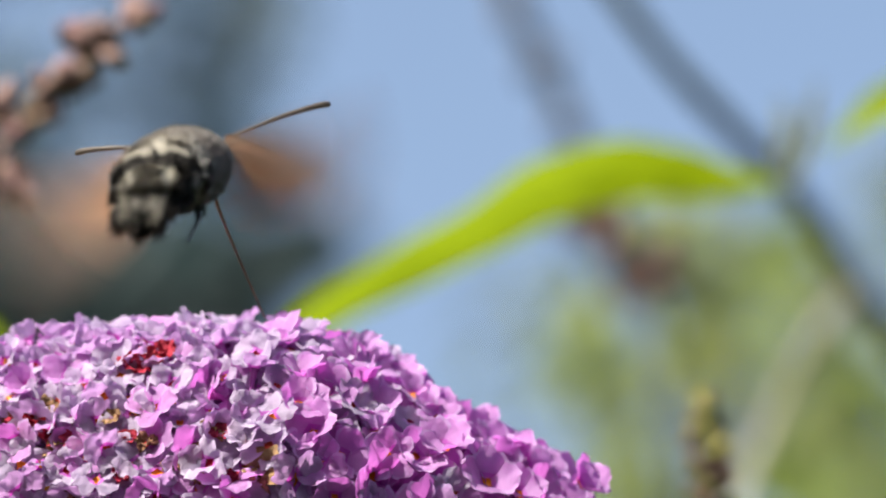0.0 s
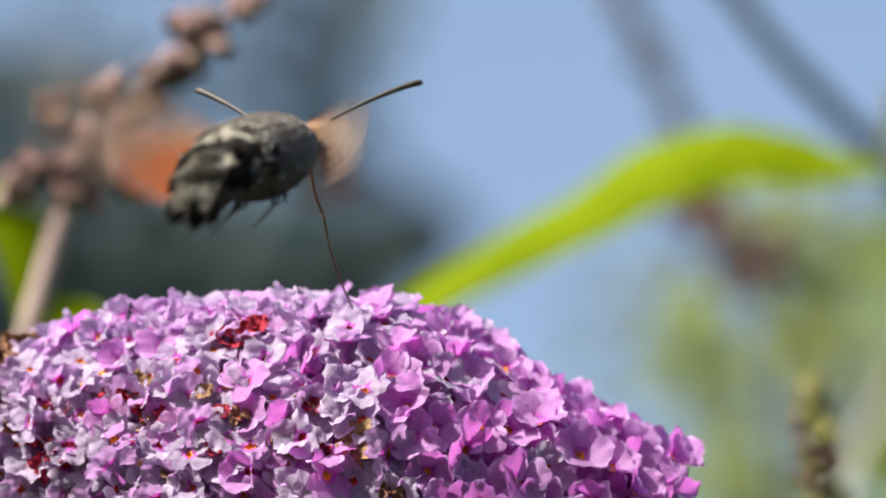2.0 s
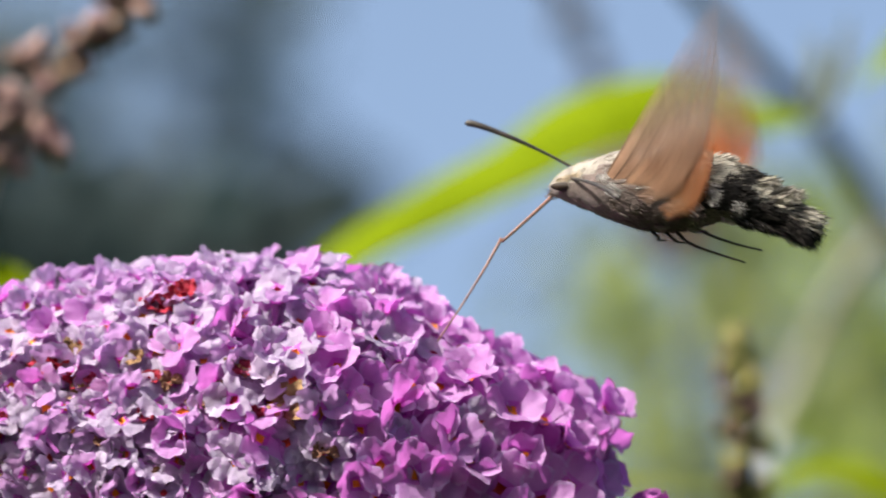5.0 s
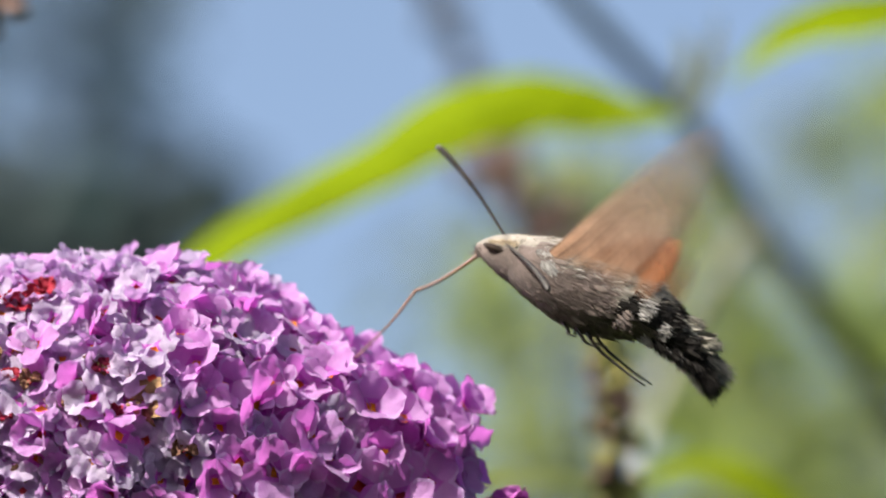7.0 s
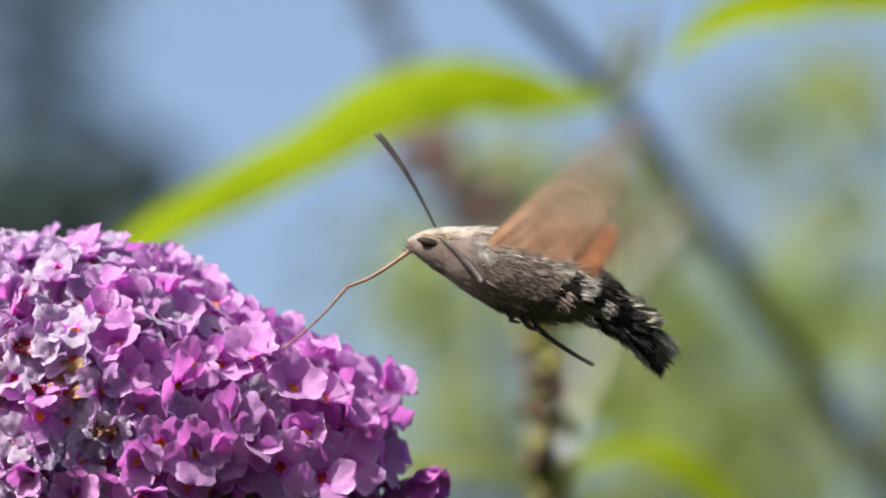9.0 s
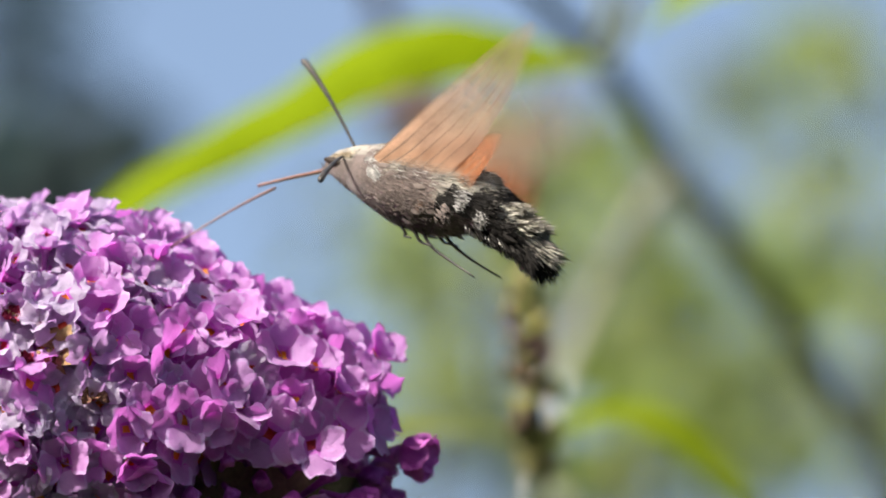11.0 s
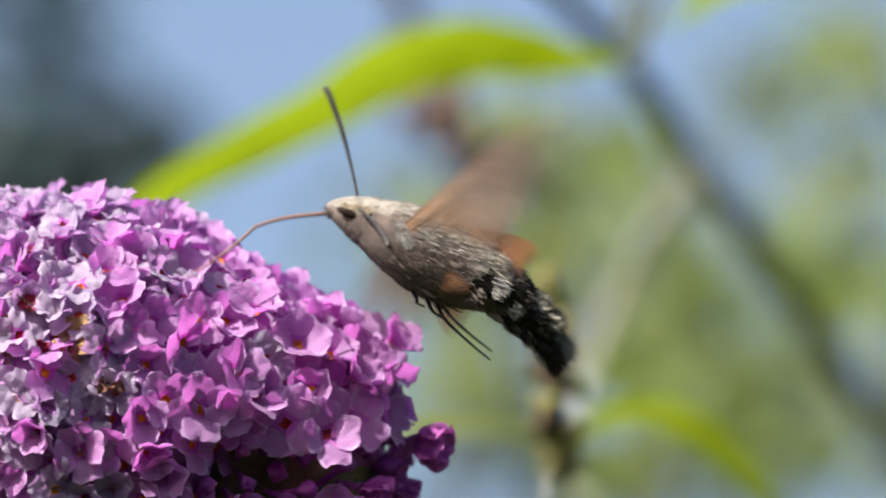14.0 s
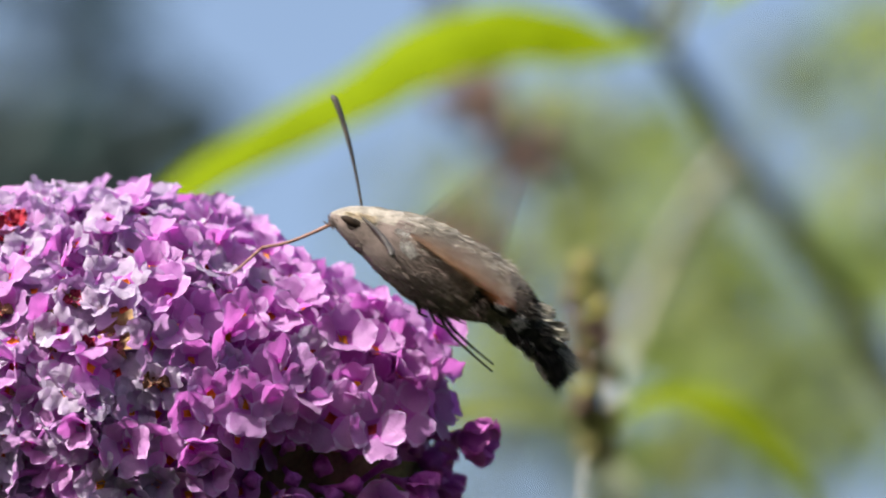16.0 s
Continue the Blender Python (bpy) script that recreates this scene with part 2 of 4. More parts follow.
def leaf(bm, points, width, across, fold=0.25, curl=0.0, cols=6, slot=0):
    """A leaf blade: a strip along its midrib, folded at the rib, with a slightly wavy edge."""
    n = len(points) - 1
    rows = []
    for i, p in enumerate(points):
        t = (points[min(i + 1, n)] - points[max(i - 1, 0)]).normalized()
        f = i / n
        c = (across(f) if callable(across) else Vector(across))
        c = (c - t * c.dot(t)).normalized()
        nn = t.cross(c)
        w = width(f)
        row = []
        for k in range(cols + 1):
            v = 2 * k / cols - 1
            wave = 0.06 * w * math.sin(f * 40 + 2 * v) * abs(v)
            row.append(bm.verts.new(p + c * v * w + nn * (abs(v) * w * fold + wave + curl * w * v * v)))
        rows.append(row)
    for a, b in zip(rows, rows[1:]):
        for k in range(cols):
            bm.faces.new((a[k], a[k + 1], b[k + 1], b[k])).material_index = slot
    return bm


def blob(bm, place, size, turn=None, slot=0, seg=7, rings=5, rough=0.0):
    """A rounded lump with uneven sides."""
    m = Matrix.Translation(place) @ (turn.to_4x4() if turn else Matrix()) @ Matrix.Diagonal((*size, 1))
    got = bmesh.ops.create_uvsphere(bm, u_segments=seg, v_segments=rings, radius=1.0, matrix=m)
    for v in got["verts"]:
        if rough:
            v.co += Vector([rnd.uniform(-1, 1) * rough for _ in range(3)])
    for f in {f for v in got["verts"] for f in v.link_faces}:
        f.material_index = slot
    return bm


def toward(v, up=Vector((0, 0, 1))):
    """A turn that brings +Z to v."""
    return Vector(v).to_track_quat("Z", "Y").to_matrix()


# ---- ground ----
bm = bmesh.new()
bmesh.ops.create_grid(bm, x_segments=24, y_segments=24, size=400)
for v in bm.verts:
    v.co.z = 0.02 * noise.noise(v.co * 0.05)
ground = new("ground", mesh_of(bm, "ground", GRASS))
tagged(ground, "green summer lawn under the shrubs", "grass", kind="structure")

# ---- the sunlit branch behind the flower ----
DB = 0.27


def b_at(x, z, d=DB):
    return at(x, z, d)


branch = thing("butterfly_bush_branch", Matrix(), "leafy butterfly bush branch with lime green leaves and bare twigs", "branch")
foot = Vector((0.32, 1.05, 0.0))
main = spline([b_at(-26, 52, 0.40), b_at(-4, 44, 0.40), b_at(9, 29, 0.40), b_at(21.5, 16, 0.41), b_at(30, 4, 0.49), b_at(40, -10, 0.51),
               b_at(50, -25, 0.51), b_at(62, -45, 0.51), b_at(95, -140, 0.51), foot], 60)
part("twig", tube(bmesh.new(), main, lambda f: lerp_table([(0, 1.9), (.2, 1.9), (.35, 2.1), (1, 3.0)], f) / 1000, 10, 0.05), DUSK_GREEN, branch, "greenish brown bare twig")
for x, z, r in ((21.8, 15.6, 2.0), (30, 4.2, 2.0)):
    part("node", blob(bmesh.new(), b_at(x, z, 0.46), (r / 900, r / 1000, r / 900), None, 0, 9, 7, 0.0002), BARK, branch)
side = spline([b_at(30, 4, .49), b_at(26, -1, .50), b_at(21, -10, .52), b_at(16.5, -20, .52), b_at(14.8, -28, .45), b_at(14.4, -40, .42), b_at(14, -75, .4), b_at(16, -200, .35), foot + Vector((-0.05, 0.05, 0))], 48)
part("side_twig", tube(bmesh.new(), side, lambda f: lerp_table([(0, 1.0), (.15, 1.3), (.42, 1.2), (.55, 1.2), (1, 3.5)], f) / 1000, 10, 0.05), PALE_BARK, branch, "pale felted side twig")
# long arching leaf
arch = spline([b_at(21, 16), b_at(15.5, 16.4), b_at(10, 17.5), b_at(4, 18.0), b_at(-5.5, 15.8), b_at(-15, 10.2), b_at(-25, 5.0), b_at(-34, -0.5), b_at(-42, -8)], 40)
part("leaf", leaf(bmesh.new(), arch, lambda f: 0.0001 + lerp_table([(0, .4), (.06, 1.2), (.2, 2.8), (.35, 3.7), (.5, 4.3), (.7, 3.2), (.9, 2.4), (1, .4)], f) / 1000 * 1.42,
          lambda f: W.to_3x3() @ Vector((0.25, 0.45, 0.85)), 0.2), LEAF, branch, "arching lime green leaf lit through")
leaf_r = spline([b_at(26, 19.6), b_at(29, 22), b_at(34, 25.5), b_at(42, 27.5), b_at(50, 28), b_at(60, 26), b_at(68, 22)], 30)
part("leaf", leaf(bmesh.new(), leaf_r, lambda f: 0.0001 + lerp_table([(0, .1), (.12, .6), (.25, 2.0), (.45, 3.0), (.7, 2.6), (1, .2)], f) / 1000 * 1.31,
          lambda f: W.to_3x3() @ Vector((0.1, 0.45, 0.85)), 0.2), LEAF, branch)
low = spline([b_at(14.5, -28), b_at(19, -25), b_at(23, -24.2), b_at(28, -25.6), b_at(33, -29.5), b_at(38, -35), b_at(42, -42)], 30)
part("leaf", leaf(bmesh.new(), low, lambda f: 0.0001 + lerp_table([(0, .3), (.25, 1.1), (.55, 2.4), (.8, 2.0), (1, .2)], f) / 1000 * 1.31,
          lambda f: W.to_3x3() @ Vector((0.1, 0.6, 0.75)), 0.2), LEAF, branch)
low_l = spline([b_at(13.5, -29), b_at(9, -26.5), b_at(3, -26), b_at(-4, -27), b_at(-10, -30)], 20)
part("leaf", leaf(bmesh.new(), low_l, lambda f: 0.0001 + lerp_table([(0, .3), (.4, 1.4), (.8, 1.2), (1, .2)], f) / 1000 * 1.31,
          lambda f: W.to_3x3() @ Vector((0.1, 0.6, 0.7)), 0.2), LEAF_DULL, branch)
for a, b, c in (((20.5, 17), (22, 22), (21, 26)), ((22, 15), (24.5, 21), (25.5, 28)), ((14.3, -32), (14.5, -35), (13.5, -40)), ((14.8, -32), (17, -34), (18, -39))):
    p = spline([b_at(*a), b_at(*b), b_at(*c)], 10)
    part("leaf", leaf(bmesh.new(), p, lambda f: 0.0001 + 0.0015 * math.sin(math.pi * min(1, f * 0.9 + 0.1)), W.to_3x3() @ Vector((0.9, 0.4, 0.2)), 0.3), LEAF_PALE, branch, "pale young leaf")
# old seed spike on the low node
spike = spline([b_at(14.6, -31, .19), b_at(14.0, -26, .17), b_at(13.2, -18, .165), b_at(12.7, -11, .165), b_at(12.6, -8.6, .165)], 30)
part("seed_stalk", tube(bmesh.new(), spike, lambda f: 0.0014 - 0.0008 * f), BARK, branch)
for i in range(120):
    f = (i + 0.5) / 120
    p = spike[int(f * 29)] + Vector([rnd.uniform(-1, 1) * lerp_table([(0, 2.0), (.3, 3.0), (.7, 2.3), (1, .8)], f) / 1000 for _ in range(3)])
    v = Vector((rnd.uniform(-1, 1), rnd.uniform(-1, 1), rnd.uniform(0.2, 1)))
    part("seed_capsule", blob(bmesh.new(), p, (0.0010, 0.0009, 0.0017), toward(v), 0, 6, 4, 0.0002), SEED_GREEN if rnd.random() < 0.62 else SEED_BROWN, branch)

# ---- the spent flower spike beside it ----
DS = 0.14
spent = thing("spent_flower_spike", Matrix(), "withered brown flower spike on a pinkish stem", "flower")
stem = spline([at(-52, 36, DS), at(-58, 29, DS), at(-67, 20, DS), at(-72.8, 11.5, DS), at(-76.5, 0, DS), at(-80.5, -13, DS), at(-90, -45, DS), at(-110, -200, 0.14), Vector((-0.14, 0.86, 0))], 50)
part("stem", tube(bmesh.new(), stem, lambda f: lerp_table([(0, .5), (.3, 1.0), (.42, 1.45), (.7, 1.8), (1, 3.5)], f) / 1000 * 1.13, 10, 0.04), PINK_BARK, spent, "pinkish grey bare stem")
for x, z, r in ((-53, 33, 2.4), (-57.5, 29.5, 2.8), (-60, 26.5, 2.0), (-63.5, 25, 3.0), (-66, 21, 2.6), (-69, 23, 2.0), (-70, 17.5, 3.2), (-67, 15, 2.4), (-73, 15, 2.4),
                (-75, 20.5, 2.0), (-77.5, 14, 2.8), (-80, 12.5, 2.2), (-72, 11.5, 2.4), (-64, 22, 2.0), (-66.3, 13.6, 2.0), (-60, 30.5, 1.8)):
    for i in range(11):
        v = Vector((rnd.uniform(-1, 1), rnd.uniform(-1, 1), rnd.uniform(-1, 1)))
        p = at(x, z, DS) + v * r * 0.0008
        part("withered_floret", blob(bmesh.new(), p, (0.0013, 0.0012, 0.0021), toward(v + Vector((0, 0, 0.4))), 0, 6, 4, 0.0003), SEED_PINK if rnd.random() < 0.5 else SEED_BROWN, spent)
for pts, w, mt in (([(-74.5, 8.5), (-78, 11), (-82, 11.5), (-90, 8)], 1.6, LEAF_PALE), ([(-77.8, -6), (-77.2, 0), (-78.6, 6), (-82, 11), (-88, 14)], 3.2, LEAF),
                   ([(-77, -5.5), (-74, -2.6), (-70.5, -2.8), (-67, -6)], 2.1, LEAF)):
    p = spline([at(x, z, DS) for x, z in pts], 16)
    part("leaf", leaf(bmesh.new(), p, lambda f, w=w: 0.0002 + w / 880 * math.sin(math.pi * (0.12 + 0.85 * f)), W.to_3x3() @ Vector((0.75, 0.3, 0.6)), 0.2), mt, spent)

# ---- twigs and foliage farther back ----
back = thing("background_shrub", Matrix(), "out-of-focus twigs and olive green leaves of a shrub", "shrub")
DF = 0.62
far = spline([at(-15, 45, DF), at(-8, 32, DF), at(-2.5, 20, DF), at(0, 12, DF), at(5, 3, DF), at(8, -4, .8), at(10, -20, 1.0), at(14, -60, 1.2), Vector((0.1, 2.0, 0))], 40)
part("twig", tube(bmesh.new(), far, lambda f: 0.0021 if f < .5 else 0.0012, 8, 0.05), DUSK_BARK, back, "dark bare twig of the far shrub")
for x, z, r in ((-10, 34, 1.6), (-6, 27, 2.0), (-3.4, 22, 1.4), (-1, 11.5, 4.4), (1.5, 8.5, 2.6), (6, 5.6, 4.4), (3, 3, 3.0), (8.5, 4.4, 2.4)):
    for i in range(8 if z < 20 else 5):
        v = Vector((rnd.uniform(-1, 1), rnd.uniform(-1, 1), rnd.uniform(-1, 1)))
        part("withered_floret", blob(bmesh.new(), at(x, z, 0.5 if z < 20 else DF) + v * r * 0.0013, (0.0023, 0.0023, 0.0030), toward(v), 0, 6, 4, 0.0005), SEED_BROWN if z < 20 else DUSK_BARK, back)


sr = random.Random(21)
for i in range(9):
    x, d = 4 + i * 7 + sr.uniform(-2, 2), sr.uniform(1.0, 1.9)
    top = sr.uniform(0, 16)
    stem_line = spline([at(x, top, d), at(x + sr.uniform(-2, 2), top - 20, d), at(x + sr.uniform(-3, 3), -50, d), Vector((0.1 + 0.05 * i, 1.7 + d * 0.4, 1.0)), Vector((0.1 + 0.03 * i, 1.9, 0))], 24)
    part("stem", tube(bmesh.new(), stem_line, lambda f: 0.0012 + 0.004 * f, 6, 0.05), GREEN_BARK, back)


def far_leaf(x, z, d, length, angle, w, mt):
    """One leaf of the far shrub, hung from a short stalk."""
    c, s = math.cos(radians(angle)), math.sin(radians(angle))
    p = spline([at(x - c * length * (0.5 - f) , z - s * length * (0.5 - f) + 0.12 * length * (0.25 - (f - 0.5) ** 2) * 2, d + rnd.uniform(-0.02, 0.02)) for f in (0, 0.33, 0.66, 1)], 8)
    part("leaf", leaf(bmesh.new(), p, lambda f: 0.0002 + w * (D + d) / D / 1000 * math.sin(math.pi * (0.1 + 0.85 * f)), W.to_3x3() @ Vector((-s, 0.4, c)), 0.2, cols=4), mt, back)


# clumps of leaves with sky between them: place, spread across and up, distance, count
CLUMPS = ((-1.5, -9, 3.5, 8, 0.9, 16), (7, 7, 5, 4, 1.1, 14), (19, 5, 6, 4, 1.3, 14), (12, 0, 5, 4, 1.5, 10), (22.5, -18.5, 5, 5, 1.1, 20), (30, -13, 5, 5, 1.4, 12), (27, -3, 4, 5, 1.6, 8), (45, -8, 5, 11, 1.2, 34),
          (48, 14, 6, 6, 1.8, 12), (4, -21, 7, 4, 1.5, 12), (17, -30, 8, 4, 1.3, 16), (37, -30, 9, 5, 1.3, 24), (13, -8, 7, 4, 2.0, 12), (36, -20, 6, 4, 1.8, 10), (38, 12, 6, 3, 2.0, 8), (57, -20, 8, 14, 1.5, 30), (64, 4, 8, 12, 1.8, 20))
for x, z, sx, sz, d, count in CLUMPS:
    for i in range(count):
        far_leaf(x + rnd.gauss(0, sx * 0.6), z + rnd.gauss(0, sz * 0.6), d + rnd.uniform(-0.15, 0.3), rnd.uniform(7, 13), rnd.uniform(20, 160), rnd.uniform(1.3, 2.4), LEAF_DULL if i % 3 else LEAF_GREY)
for i in range(70):
    far_leaf(rnd.uniform(-14, 66), rnd.uniform(-42, 6), rnd.uniform(1.8, 2.8), rnd.uniform(5, 9), rnd.uniform(0, 180), rnd.uniform(1.0, 1.8), LEAF_GREY)

# ---- dark hedge far behind ----
hedge = thing("yew_hedge", Matrix.Translation((-0.6, 3.6, 0)), "dense dark green hedge with deep shade in its leaf colour", "hedge")
bm = bmesh.new()
hr = random.Random(3)


def hedge_tuft(bm, x, z, d, size):
    c = at(x, z, d) - Vector((-0.6, 3.6, 0))
    t = Vector((hr.uniform(-1, 1), hr.uniform(-1, 1), hr.uniform(-.6, 1))).normalized()
    u = t.orthogonal().normalized()
    v = t.cross(u)
    s = size * (D + d) / D / 1000
    a = [bm.verts.new(c + q) for q in (u * s, v * s * .45 + t * s * .15, -u * s, -v * s * .45 + t * s * .15)]
    bm.faces.new(a)


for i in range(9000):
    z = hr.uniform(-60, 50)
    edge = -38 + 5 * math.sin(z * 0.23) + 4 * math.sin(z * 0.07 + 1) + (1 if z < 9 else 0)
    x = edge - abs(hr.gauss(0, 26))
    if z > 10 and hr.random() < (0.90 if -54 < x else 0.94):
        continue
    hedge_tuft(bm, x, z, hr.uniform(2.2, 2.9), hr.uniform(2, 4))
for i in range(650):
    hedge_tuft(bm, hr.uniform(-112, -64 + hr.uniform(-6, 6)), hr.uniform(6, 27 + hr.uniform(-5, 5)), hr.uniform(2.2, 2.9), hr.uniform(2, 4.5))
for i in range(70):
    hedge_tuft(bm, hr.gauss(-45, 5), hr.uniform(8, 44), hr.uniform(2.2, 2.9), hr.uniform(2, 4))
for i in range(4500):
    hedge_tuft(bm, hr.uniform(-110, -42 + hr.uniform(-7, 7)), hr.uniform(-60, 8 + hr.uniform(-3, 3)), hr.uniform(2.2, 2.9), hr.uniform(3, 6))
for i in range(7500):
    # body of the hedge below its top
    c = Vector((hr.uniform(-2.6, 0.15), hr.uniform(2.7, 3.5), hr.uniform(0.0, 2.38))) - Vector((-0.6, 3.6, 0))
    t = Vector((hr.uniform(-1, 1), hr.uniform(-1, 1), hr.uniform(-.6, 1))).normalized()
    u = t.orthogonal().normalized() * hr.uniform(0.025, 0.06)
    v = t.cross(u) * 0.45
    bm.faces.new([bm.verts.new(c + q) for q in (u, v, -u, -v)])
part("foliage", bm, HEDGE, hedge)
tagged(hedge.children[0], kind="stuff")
bm = bmesh.new()
p0 = at(-70, -20, 2.5) - Vector((-0.6, 3.6, 0))
tube(bm, [Vector((p0.x, p0.y, 0 + 0.0)), Vector((p0.x, p0.y, p0.z * .5)), p0], lambda f: 0.05 - 0.03 * f, 8, 0.1)
part("trunk", bm, BARK, hedge)

# ---- unseen hedges, added to close the other sides and cut sky light ----
def sky_block_hedge(name, m, length, height):
    bm = bmesh.new()
    nx, nz = int(length * 5), int(height * 5)
    grid = [[bm.verts.new((length * (i / nx - .5), 0.12 * noise.noise((i * .7, k * .7, 3)) , height * k / nz)) for i in range(nx + 1)] for k in range(nz + 1)]
    deep = [[bm.verts.new((v.co.x, v.co.y - 0.8, v.co.z)) for v in grid[k]] for k in (0, nz)]
    for a, b in zip(grid, grid[1:]):
        for i in range(nx):
            bm.faces.new((a[i], a[i + 1], b[i + 1], b[i]))
    for i in range(nx):
        bm.faces.new((grid[-1][i], grid[-1][i + 1], deep[1][i + 1], deep[1][i]))
        bm.faces.new((deep[0][i], deep[0][i + 1], deep[1][i + 1], deep[1][i]))
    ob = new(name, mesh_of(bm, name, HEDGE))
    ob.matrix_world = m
    return tagged(ob, "unseen dark green hedge added to block sky light", "hedge", kind="structure")


# out of view; their height sets how much skylight reaches the flower's front
sky_block_hedge("wall_south", pose(0, -1.6, 0), 6, 2.3)
sky_block_hedge("wall_west", pose(-2.8, 0.5, 0, 0, 0, -90), 5, 2.4)
sky_block_hedge("wall_east", pose(2.8, 0.5, 0, 0, 0, 90), 5, 2.4)

# ---- the flower panicle ----
PIVOT = Vector((-23.05, 0, -16.67))
AX0, AX1 = Vector((-93.4, 6, -16.9)), Vector((-4.6, 3, -31.5))
PROFILE = [(-93.4, 7), (-86, 10), (-78, 14.5), (-64, 19.6), (-58, 21.5), (-45, 24.2), (-40.5, 24.4), (-35, 23.5), (-27, 20.7), (-20, 18.6), (-16.7, 17.2), (-11.5, 14.8), (-8, 12.5), (-6.2, 10.2), (-5.2, 7.2), (-4.6, 1.0)]
fl = random.Random(11)
BASE = Vector((-93.4, 6, -17.0))
panicle = thing("butterfly_bush_flower", W @ Matrix.Translation((BASE + Vector((0, D * 1000, 0))) / 1000), "dense purple butterfly bush flower panicle with orange throats", "flower")


def floret_mesh(k, openness, mats, wither=0.0, loose=1.0):
    """Four rounded lobes with a crinkled rim round a throat, on a narrow tube; about 8 mm across."""
    r = random.Random(100 + k)
    bm = bmesh.new()
    ring = 8
    rows = []
    for rad, z in ((0.42, -4.2), (0.50, -2.4), (0.60, -1.0), (1.05, 0.05), (0.5, -0.6)):
        rows.append([bm.verts.new((rad * math.cos(2 * math.pi * i / ring), rad * math.sin(2 * math.pi * i / ring), z)) for i in range(ring)])
    for j, (a, b) in enumerate(zip(rows, rows[1:])):
        for i in range(ring):
            bm.faces.new((a[i], a[(i + 1) % ring], b[(i + 1) % ring], b[i])).material_index = 1 if j == 3 else 2
    bm.faces.new(rows[-1]).material_index = 1
    wild = (0.75 + wither) * loose
    for q in range(4):
        ang = q * math.pi / 2 + r.uniform(-0.2, 0.2)
        tilt = openness + r.uniform(-0.4, 0.35) * wild
        length, wide = r.uniform(3.7, 4.6) * (1 - wither * 0.22), r.uniform(2.3, 2.85) * (1 - wither * 0.22)
        twist, cup, recurve = r.uniform(-0.4, 0.4) * wild, r.uniform(-0.2, 0.7), r.uniform(0.1, 1.0) * wild
        roll = max(0.0, r.uniform(-0.5, 0.5)) * wild
        ph = [r.uniform(0, 6.3) for _ in range(5)]
        grid = []
        nu, nv = 11, 10
        for i in range(nu + 1):
            f = i / nu
            u = 0.5 - 0.5 * math.cos(math.pi * f)
            hw = wide * math.sin(math.pi * min(0.985, f)) ** 0.8 * (0.82 + 0.36 * u)
            hw = max(hw, 0.5 if u < 0.4 else 0.1)
            row = []
            for j in range(nv + 1):
                v = 2 * j / nv - 1
                x, y = 0.7 + length * u, v * hw
                rim = max(abs(v) ** 3, u ** 4) * min(1.0, u * 3)
                around = math.atan2(y, x - 0.7 - length * 0.5)
                z = 0.1 + cup * 0.2 * y * y - recurve * 1.0 * u * u + twist * y * u - roll * rim * 1.1 + 0.12 * (1 - min(1, abs(y) * 2)) * u * (u - 1)
                z += rim * (0.17 + wither * 0.32) * (math.sin(3 * around + ph[0]) + 0.8 * math.sin(5 * around + ph[1]) + 0.35 * math.sin(9 * around + ph[2]))
                z += (0.10 + 0.25 * wither) * math.sin(2.3 * x + ph[3]) * math.sin(2.6 * y + ph[4])
                k2 = 1 + rim * (0.06 * math.sin(4 * around + ph[3]) + 0.04 * math.sin(9 * around + ph[1]))
                x, y = 0.7 + (x - 0.7) * k2, y * k2
                ct, st = math.cos(tilt), math.sin(tilt)
                xx, zz = 0.6 + (x - 0.6) * ct - z * st, (x - 0.6) * st + z * ct
                row.append(bm.verts.new((xx * math.cos(ang) - y * math.sin(ang), xx * math.sin(ang) + y * math.cos(ang), zz)))
            grid.append(row)
        for i, (a, b) in enumerate(zip(grid, grid[1:])):
            for j in range(nv):
                edge = i >= nu - 1 or i > 3 and j in (0, nv - 1)
                # inner rows get the deeper, partly shade-painted magenta
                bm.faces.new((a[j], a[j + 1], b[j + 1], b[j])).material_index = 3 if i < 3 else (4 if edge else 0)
    for v in bm.verts:
        v.co /= 1000
    return mesh_of(bm, "floret", mats)


def bud_mesh(k):
    """A closed bud: a slender tube with a four-ribbed, blunt head."""
    r = random.Random(300 + k)
    bm = bmesh.new()
    lean = Vector((r.uniform(-.5, .5), r.uniform(-.5, .5), 0))
    rows = []
    for z, rad in ((-6, .42), (-3.5, .46), (-1.6, .55), (-0.9, .85), (-0.2, 1.2), (0.5, 1.28), (1.0, 1.05), (1.3, .6), (1.25, .1)):
        c = lean * max(0, z + 3) * 0.15
        rows.append([bm.verts.new(c + Vector((math.cos(a), math.sin(a), 0)) * rad * (1 + (0.16 * math.cos(4 * a) if rad > .7 else 0) + r.uniform(-.06, .06)) + Vector((0, 0, z + (0.12 * math.cos(4 * a) if z > .9 else 0))))
                     for a in (2 * math.pi * q / 12 for q in range(12))])
    for a, b in zip(rows, rows[1:]):
        for q in range(12):
            bm.faces.new((a[q], a[(q + 1) % 12], b[(q + 1) % 12], b[q]))
    bm.faces.new(rows[-1])
    for v in bm.verts:
        v.co /= 1000
    return mesh_of(bm, "bud", BUD)


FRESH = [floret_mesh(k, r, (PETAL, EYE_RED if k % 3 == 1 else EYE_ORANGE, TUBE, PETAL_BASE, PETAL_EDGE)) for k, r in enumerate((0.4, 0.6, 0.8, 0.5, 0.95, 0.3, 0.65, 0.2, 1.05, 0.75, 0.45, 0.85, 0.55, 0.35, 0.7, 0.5))]
